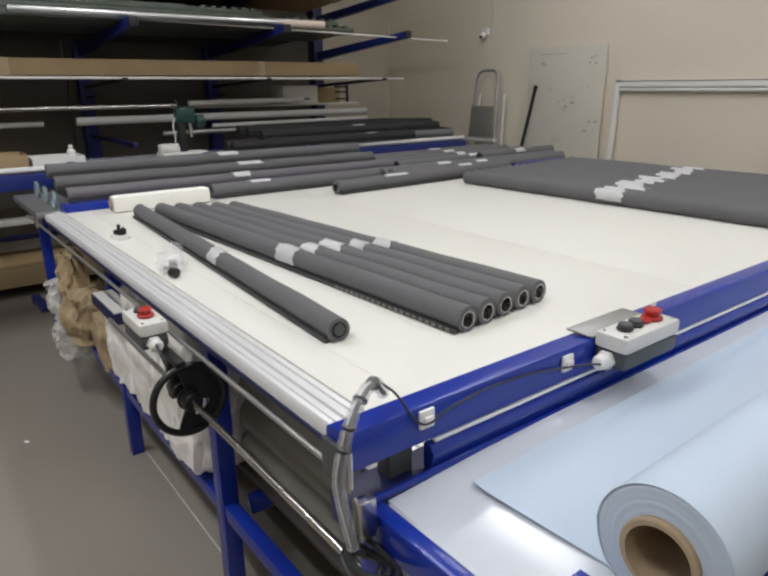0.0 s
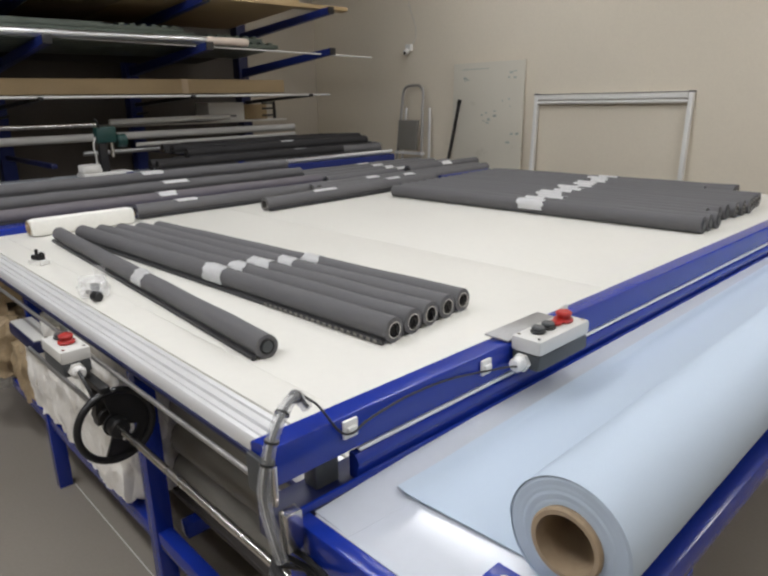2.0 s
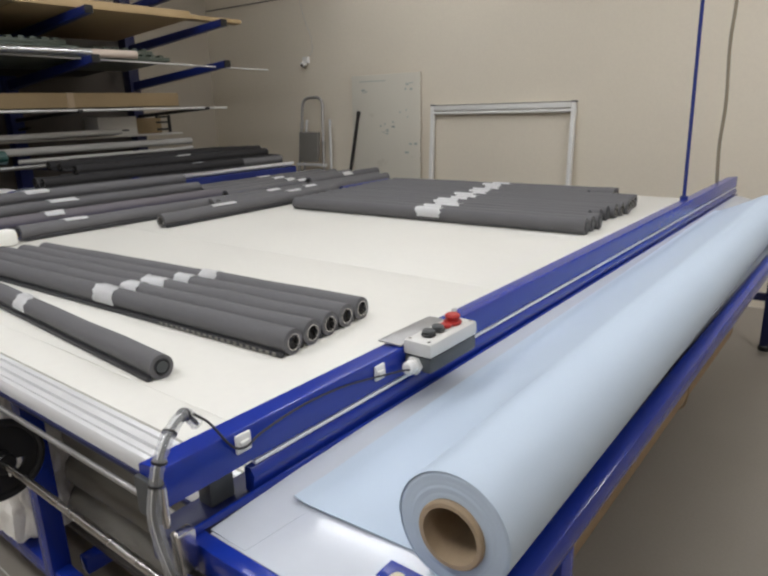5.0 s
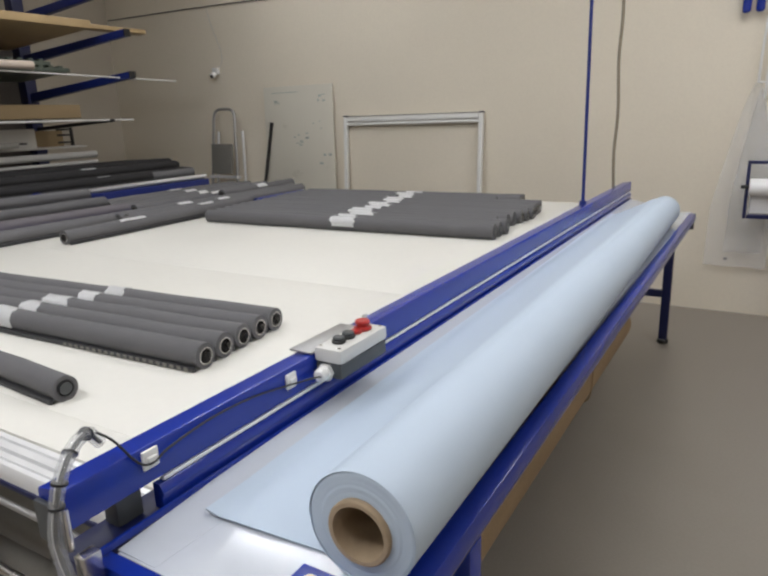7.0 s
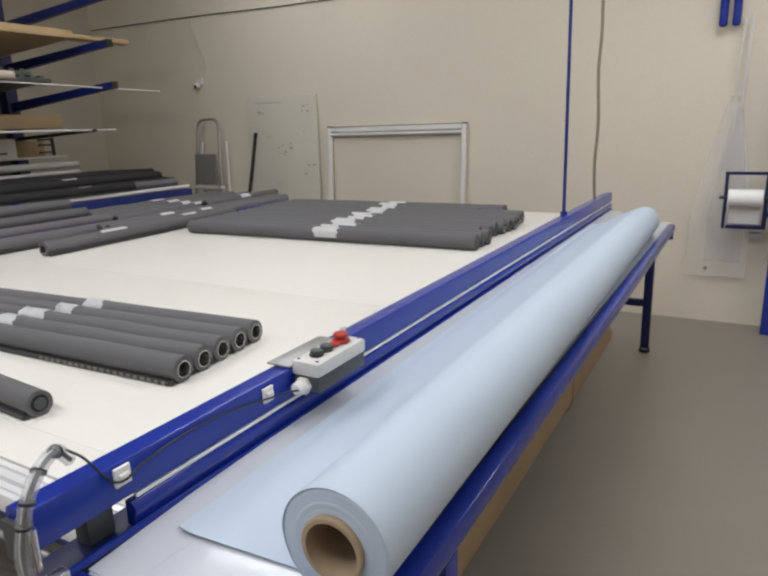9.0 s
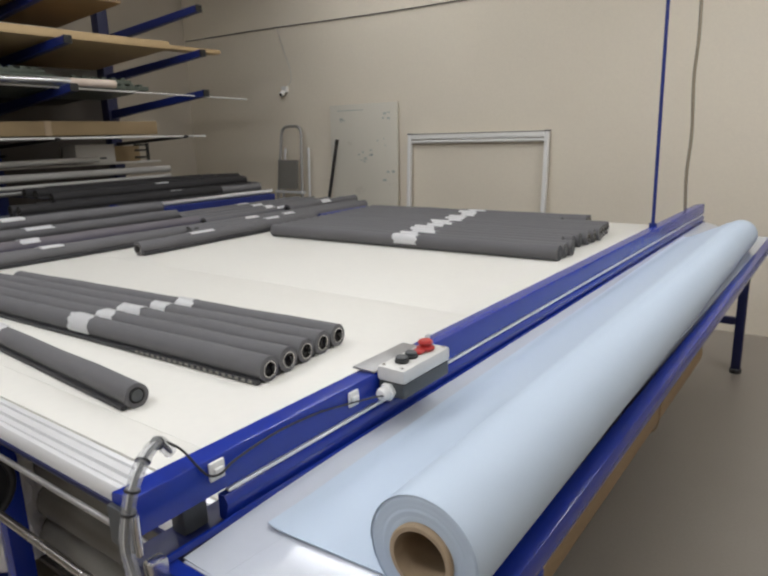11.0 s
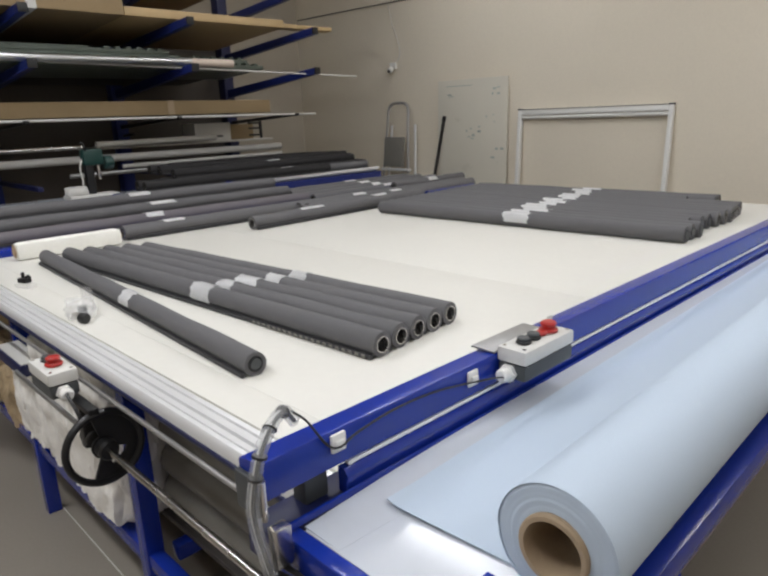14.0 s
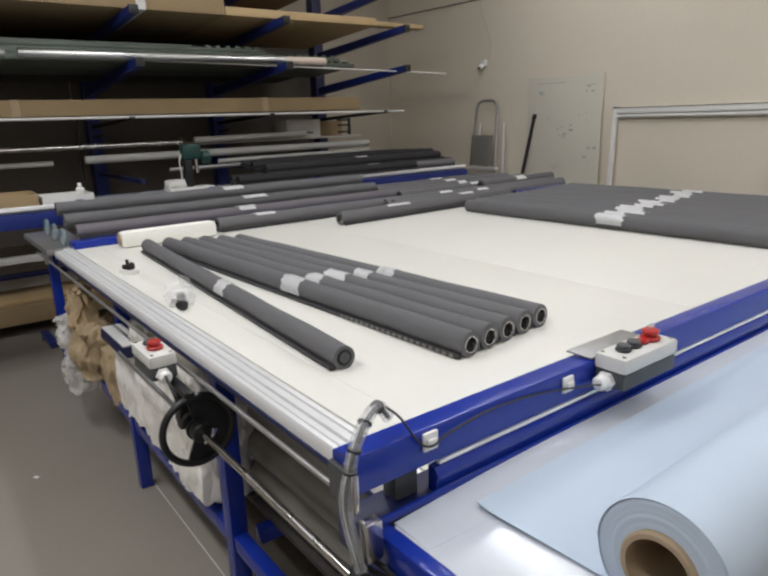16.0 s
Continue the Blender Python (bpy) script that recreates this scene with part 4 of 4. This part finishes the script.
for z in (0.3, 2.85):
    rpart("brace", box((-5.07, -2.049, z), (-5.03, 3.159, z + 0.04), 0.003), M_BLUE_D)


def stock(name, lo, hi, material, label, category, bevel=0.004, tilt=0.0):
    """A long box-shaped piece of stock lying along y; tilt: degrees about y, as the arms rise to the front."""
    c = Vector(((lo[0] + hi[0]) / 2, (lo[1] + hi[1]) / 2, lo[2]))
    ob = thing(name, Matrix.Translation(c) @ pose(0, 0, 0, 0, tilt, 0), label, category, "stock on the rack")
    h = (Vector(hi) - Vector(lo)) / 2
    part("body", box((-h.x, -h.y, 0.0), (h.x, h.y, 2 * h.z), bevel), material, ob)
    return ob


def tube_stock(name, p0, p1, r, material, label, inner=True):
    ob = thing(name, frame_to(p0, p1), label, "tube", "tubes on the rack")
    length = (Vector(p1) - Vector(p0)).length
    part("tube_wall", rod((0, 0, 0), (length, 0, 0), r, 16, inner=r * 0.8 if inner else 0.0), material, ob)
    return ob


TLT = -3.7
# Browner than the kraft cartons, so that the underside's shade is in its colour.
stock("long_board", (-4.92, -2.2, 2.435), (-3.95, 2.75, 2.455), M_WRAP, "brown board on the top rack arms, darkened for its shaded underside", "board", tilt=TLT)
k1 = stock("long_carton", (-4.90, -2.2, 2.105), (-3.80, 1.74, 2.225), M_KRAFT, "long flat brown carton on the rack", "carton", 0.008, TLT)
for y in (-1.3, 0.1, 1.4):
    part("tape", box((-0.553, y - 0.03, -0.003), (0.553, y + 0.03, 0.1235), 0.003), M_LGREY, k1, "shiny parcel tape")
k1.location.z += 0.012
stock("timber_plank", (-4.95, 1.75, 2.108), (-3.82, 3.05, 2.165), M_WOOD, "pale timber planks on the rack", "plank", 0.004, TLT).location.z += 0.012
stock("timber_batten", (-3.99, 1.5, 2.168), (-3.90, 3.62, 2.20), M_WOOD, "long pale timber batten on the rack", "batten", 0.004, TLT)
for layer, count in ((0, 7), (1, 7), (2, 6)):
    for k in range(count):
        x = -3.86 - 0.085 * k - 0.035 * layer
        pr = thing("green_profile", pose(x, 0.2 + 0.03 * k, 1.836 + 0.072 * (x + 3.8) + 0.046 * layer, 0, TLT, 0), "dark green slotted metal profile on the rack", "profile", "profiles on the rack")
        y1 = 2.62 - 0.035 * k - (0.0, 0.12, 0.75)[layer]
        part("bar", box((-0.038, -2.2, 0.0), (0.038, y1, 0.028), 0.003), M_GREEN, pr)
        for q in range(6 if k < 3 else 0):
            part("slot", box((-0.03, y1 - 0.08 - 0.075 * q, 0.0283), (0.03, y1 - 0.045 - 0.075 * q, 0.044), 0.002), M_GREEN, pr)
        part("web", box((-0.006, -2.2, 0.0282), (0.006, y1 - 0.55, 0.0445), 0.001), M_GREEN, pr)
tube_stock("aluminium_profile", (-3.76, -2.2, 1.862), (-3.76, 0.35, 1.862), 0.022, M_MILL, "bright aluminium tube on the rack")
tube_stock("aluminium_profile", (-3.76, 0.42, 1.864), (-3.76, 2.42, 1.864), 0.026, M_MILL, "bright aluminium tube on the rack")
stock("white_strip", (-3.98, 2.0, 1.862), (-3.83, 2.42, 1.90), M_WHITE, "white wrapped bundle of strips on the rack", "bundle", 0.012)
tube_stock("white_rod", (-3.80, 1.2, 1.846), (-3.735, 3.73, 1.79), 0.0065, M_LGREY, "thin white rod sticking out of the rack", False)
# Added block: keeps light out of the gap above the profiles.
stock("shade_bundle", (-4.95, -2.2, 1.79), (-4.50, 2.70, 1.94), M_DSHEET, "dark brown filler block added for the shade at the back of the rack", "sheet bundle", 0.01, TLT)
stock("long_carton", (-4.35, -2.2, 1.51), (-4.0, 2.98, 1.612), M_KRAFT, "long narrow brown carton on the rack", "carton", 0.006)
lc = bpy.data.objects["long_carton.001"]
for y in (-1.6, 0.0, 1.7):
    part("tape", box((-0.177, y - 0.025, -0.001), (0.177, y + 0.025, 0.1035), 0.002), M_CORE, lc, "brown parcel tape")
tube_stock("white_rod", (-3.955, -2.2, 1.503), (-3.955, 3.42, 1.487), 0.009, M_LGREY, "thin white rod under the long carton", False)
tube_stock("steel_rod", (-4.25, -2.0, 1.313), (-4.25, 1.5, 1.305), 0.018, M_STEEL, "bright steel tube on the rack")
tube_stock("pale_tube", (-4.25, 0.80, 1.215), (-4.25, 3.23, 1.218), 0.028, M_CARD, "thick pale card tube on the rack")
tube_stock("pale_tube", (-4.32, 1.62, 1.315), (-4.32, 2.62, 1.325), 0.022, M_LGREY, "pale plastic tube on the rack")
tube_stock("pale_tube", (-4.40, -1.8, 1.20), (-4.40, 0.62, 1.20), 0.018, M_LGREY, "pale plastic tube on the rack")
tube_stock("pale_tube", (-4.20, 1.75, 1.150), (-4.20, 3.20, 1.158), 0.016, M_CARD, "pale plastic tube on the rack")
tube_stock("steel_rod", (-4.16, 1.35, 1.112), (-4.18, 2.75, 1.118), 0.016, M_TUBE, "dull steel tube on the rack")
tube_stock("card_tube", (-3.76, 2.16, 1.864), (-3.76, 2.50, 1.864), 0.028, M_BEIGE, "cream card tube end on the rack")
stock("thin_shelf", (-4.75, 1.6, 1.275), (-4.38, 3.25, 1.29), M_LGREY, "thin pale shelf board in the rack", "shelf")
wb = stock("white_carton", (-4.62, 2.48, 1.291), (-4.40, 2.82, 1.44), M_WHITE, "white carton with dark print in the rack", "carton")
for x0 in (-0.09, 0.03):
    part("print_bar", box((0.1101, x0, 0.03), (0.1115, x0 + 0.06, 0.045), 0), M_DGREY, wb)
stock("small_brown_carton", (-4.72, 2.85, 1.291), (-4.5, 3.12, 1.42), M_KRAFT, "small brown carton in the rack", "carton")
hold = thing("black_clamp", (-4.5, 3.2, 1.291), "small black clamp in the rack", "clamp")
part("bar", box((-0.01, -0.01, 0), (0.01, 0.01, 0.15), 0.002), M_BLACK, hold)
for z in (0.03, 0.09, 0.135):
    part("jaw", box((-0.012, -0.13, z - 0.008), (0.012, -0.0105, z + 0.008), 0.003), M_BLACK, hold)
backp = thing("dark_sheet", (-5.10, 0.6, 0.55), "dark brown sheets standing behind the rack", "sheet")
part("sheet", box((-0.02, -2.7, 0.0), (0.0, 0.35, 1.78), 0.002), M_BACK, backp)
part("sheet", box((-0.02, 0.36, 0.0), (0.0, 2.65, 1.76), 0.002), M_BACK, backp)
stock("white_profile", (-4.66, -2.2, 0.502), (-4.56, 1.8, 0.545), M_LGREY, "white metal profile on the low rack arms", "profile")
stock("floor_carton", (-4.92, -2.2, 0.091), (-4.42, 1.6, 0.22), M_KRAFT, "long brown carton on the rack feet", "carton", 0.008)
stock("floor_plank", (-4.90, -2.2, 0.2215), (-4.5, 1.2, 0.25), M_WOOD, "pale timber plank on a low carton", "plank")

# ---- things along the back wall ----
lad = thing("folding_ladder", pose(-4.122, 4.50, 0, -6, 0, 0), "folded aluminium step ladder leaning on the wall", "ladder")
part("front_rail", hose([(-0.25, 0, 0.0), (-0.20, 0, 0.6), (-0.155, 0, 1.30), (-0.145, 0, 1.50), (-0.10, 0, 1.565), (0.0, 0, 1.575), (0.09, 0, 1.565), (0.135, 0, 1.50), (0.145, 0, 1.30), (0.19, 0, 0.6), (0.24, 0, 0.0)], 0.014, 10, 6), M_GUIDE, lad)
for sx in (-1, 1):
    part("rear_rail", rod((sx * 0.24, 0.10, 0.02), (sx * 0.165 + 0.03, 0.05, 1.36), 0.013, 10), M_ALU, lad)
for z in (0.30, 0.60, 0.90):
    part("tread", box((-0.20, -0.03, z - 0.015), (0.19, 0.03, z + 0.015), 0.004), M_ALU, lad)
part("platform", box((-0.165, -0.028, 0.93), (0.11, -0.003, 1.23), 0.004), M_STORED, lad, "dark grey folded platform")

bar = thing("dark_bar", (-3.68, 4.66, 0), "long dark metal bar leaning on the wall", "bar")
part("bar", rod((-0.12, -0.06, 0.0), (0.125, 0.05, 1.40), 0.016, 8), M_DARKBAR, bar)
part("tip", rod((0.120, 0.048, 1.375), (0.13, 0.053, 1.42), 0.020, 8), M_BLACK, bar)

gb = thing("wall_board", pose(-3.24, 4.70, 0.45, -1.2, 0, 0.3), "tall pale glass writing board with faint green marks", "writing board")
part("panel", box((-0.40, 0.0, 0.0), (0.41, 0.012, 1.30), 0.003), M_BOARD, gb)
part("edge", box((0.4105, -0.002, 0.0), (0.418, 0.012, 1.302), 0.002), M_BOARD, gb)
rng = random.Random(4)
for cx, cz, n, sp in ((-0.25, 1.16, 3, 0.03), (0.27, 1.18, 4, 0.04), (0.02, 0.80, 9, 0.08), (0.22, 0.95, 3, 0.06), (0.3, 0.6, 3, 0.06)):
    for q in range(n):
        x, z = cx + rng.uniform(-sp, sp), cz + rng.uniform(-sp, sp)
        part("ink_mark", box((x, -0.0012, z), (x + rng.uniform(0.01, 0.045), -0.0002, z + rng.uniform(0.006, 0.02)), 0), M_INK, gb)
part("ink_mark", box((-0.30, -0.0012, 1.24), (0.02, -0.0002, 1.246), 0), M_INK, gb)

fr = thing("insect_screen", pose(-2.025, 4.64, 0.008, -3.6, 0, 0), "white aluminium screen surround leaning on the wall", "screen")
part("post", box((-0.678, -0.018, 0.0), (-0.642, 0.018, 1.44), 0.004), M_WHITE, fr)
part("post", box((0.642, -0.018, 0.0), (0.678, 0.018, 1.44), 0.004), M_WHITE, fr)
part("head_rail", box((-0.6415, -0.022, 1.398), (0.6415, 0.022, 1.44), 0.006), M_WHITE, fr)
part("roller", rod((-0.6415, 0.0, 1.378), (0.6415, 0.0, 1.378), 0.016, 14), M_WHITE, fr)
part("seal", box((-0.648, -0.026, 1.441), (0.648, -0.018, 1.447), 0.001), M_DGREY, fr)
for sx in (-0.66, 0.66):
    part("corner_cap", box((sx - 0.02, -0.021, 1.4405), (sx + 0.02, 0.021, 1.452), 0.003), M_DGREY, fr)

wc = thing("wall_sensor", (-4.27, 4.759, 1.93), "small white security sensor on the wall", "sensor")
part("mount", box((-0.035, -0.03, -0.02), (0.045, 0.0, 0.045), 0.006), M_WHITE, wc)
part("eye", rod((0.0, -0.028, -0.015), (0.0, -0.075, -0.04), 0.028, 18, bevel=0.008), M_WHITE, wc)
part("lens", rod((0.0, -0.073, -0.039), (0.0, -0.079, -0.042), 0.016, 14), M_BLACK, wc)
part("wire", hose([(0.04, -0.01, 0.04), (0.09, -0.006, 0.10), (0.085, -0.006, 0.22), (0.0, -0.006, 0.42), (-0.06, -0.006, 0.62)], 0.0025, 6, 6), M_LGREY, wc)
tr = thing("wall_wire", (-3.0, 4.757, 2.54), "thin dark wire run along the wall", "cable")
part("wire", hose([(-2.84, -0.006, 0.035), (-1.4, -0.006, 0.02), (0.0, -0.006, -0.008), (1.6, -0.006, -0.012), (3.2, -0.006, 0.0)], 0.0045, 6, 8), M_DARKBAR, tr)

for x in (0.446, 0.522):
    hk = thing("blue_tool", (x, 4.70, 2.0), "rounded blue rubber grip hanging on the wall", "grip", "blue grips")
    part("grip", rod((0, 0, 0), (0, 0, 0.32), 0.026, 18, bevel=0.013), M_BLUE, hk)
    part("stem", rod((0, 0, 0.32), (0, 0.055, 0.36), 0.010, 10), M_STEEL, hk)
tb = thing("white_bracket", (0.595, 4.72, 1.48), "white bent tube bracket hung on the wall", "bracket")
part("long_tube", hose([(0.008, 0, 0.0), (0.012, 0, 0.2), (0.018, 0, 0.4), (0.022, 0.01, 0.58)], 0.009, 10, 5), M_WHITE, tb)
part("side_tube", hose([(-0.038, 0, 0.095), (-0.035, 0, 0.25), (-0.026, 0, 0.45), (-0.014, 0.01, 0.56)], 0.008, 10, 5), M_WHITE, tb)
part("cross_tube", rod((-0.04, 0, 0.095), (0.008, 0, 0.095), 0.007, 10), M_WHITE, tb)

film = thing("hanging_film", (0.56, 4.69, 0.35), "clear plastic bag of film hanging on the wall", "plastic bag")


def film_at(u, v):
    u -= 0.5
    w = 0.04 + 0.34 * min(1, (1 - v) * 1.5) ** 0.8
    return u * w - 0.03 * (1 - v), 0.018 * math.sin(9 * u + 4 * v) + 0.02 * noise.noise(Vector((u * 7, v * 6, 2.0))), 1.22 * v


bm = shell(film_at, 14, 18, (0, 0.0008, 0))
part("film", bm, M_FILM, film)
bm = shell(lambda u, v: (film_at(u, v)[0] * 0.6 + 0.03, film_at(1 - u, v)[1] + 0.022, 0.1 + 1.08 * v), 12, 16, (0, 0.0008, 0))
part("inner_film", bm, M_FILM, film)

col = thing("blue_machine", (0.95, 4.6, 0), "blue steel machine frame with a wide column by the wall", "machine")
part("column", box((-0.10, -0.05, 0.0), (-0.03, 0.05, 0.62), 0.006), M_BLUE, col)
part("upper_column", box((-0.10, -0.06, 0.62), (0.0, 0.06, 1.22), 0.006), M_BLUE, col)
part("head", box((-0.09, -0.05, 1.22), (0.30, 0.08, 1.85), 0.01), M_BLUE, col)
part("cross_beam", box((-0.13, -0.075, 0.80), (0.45, -0.061, 0.84), 0.003), M_BLUE, col)
part("far_column", box((0.38, -0.05, 0.0), (0.46, 0.05, 1.22), 0.006), M_BLUE, col)
for z in (1.16, 1.12):
    part("white_line", box((-0.102, -0.063, z), (0.02, -0.0605, z + 0.006), 0), M_WHITE, col)
part("conduit", hose([(-0.115, -0.02, 1.1), (-0.11, -0.02, 1.5), (-0.07, -0.02, 2.0), (-0.05, 0.02, 2.6)], 0.014, 10, 6), M_CABLE, col)
hol = thing("paper_holder", (0.68, 4.52, 0.70), "dark blue steel holder with a white paper roll", "paper holder")
part("side", box((-0.125, -0.02, 0.02), (-0.105, 0.02, 0.37), 0.003), M_BLUE_D, hol)
part("side", box((0.105, -0.02, 0.02), (0.130, 0.02, 0.37), 0.003), M_BLUE_D, hol)
part("top_bar", box((-0.125, -0.02, 0.3705), (0.130, 0.02, 0.39), 0.003), M_BLUE_D, hol)
part("bottom_bar", box((-0.10, -0.02, 0.02), (0.1045, 0.02, 0.045), 0.003), M_BLUE_D, hol)
part("paper_roll", rod((-0.10, -0.03, 0.225), (0.10, -0.03, 0.225), 0.055, 28, bevel=0.004), M_PAPER, hol, "white paper roll")
part("paper_tail", box((-0.09, 0.022, 0.05), (0.09, 0.024, 0.225), 0.0), M_PAPER, hol)
part("spindle", rod((-0.15, -0.03, 0.225), (0.15, -0.03, 0.225), 0.012, 12), M_BLACK, hol)
part("mount_arm", box((0.131, -0.02, 0.10), (0.168, 0.02, 0.14), 0.003), M_BLUE_D, hol)
tag2 = thing("wall_socket", (0.76, 4.759, 0.62), "small white wall fitting with loose white cable", "socket")
part("plate", box((-0.06, -0.03, 0.0), (0.04, 0.0, 0.035), 0.004), M_WHITE, tag2)
part("plate", box((-0.06, -0.03, 0.05), (0.03, 0.0, 0.07), 0.004), M_WHITE, tag2)
part("lead", hose([(0.03, -0.02, 0.06), (0.09, -0.03, 0.04), (0.08, -0.03, -0.10), (0.05, -0.02, -0.12)], 0.004, 6, 6), M_WHITE, tag2)
hole = thing("wall_plug", (0.475, 4.759, 0.39), "small dark screw in the wall", "screw")
part("head", rod((0, 0, 0), (0, -0.006, 0), 0.013, 12), M_BLACK, hole)

# ---- floor marks ----
ln = thing("floor_tape", pose(-1.5, 0.359, 0.0, 0, 0, 0), "thin faint pale line on the floor", "floor tape")
part("strip", box((-0.45, -0.0018, 0.0005), (1.35, 0.0018, 0.0015), 0), M_LGREY, ln)
sc = thing("paper_scrap", pose(-2.25, -0.02, 0.0, 0, 0, 30), "tiny white paper scrap on the floor", "scrap")
part("scrap", box((-0.012, -0.007, 0.0005), (0.012, 0.007, 0.004), 0.001), M_PAPER, sc)
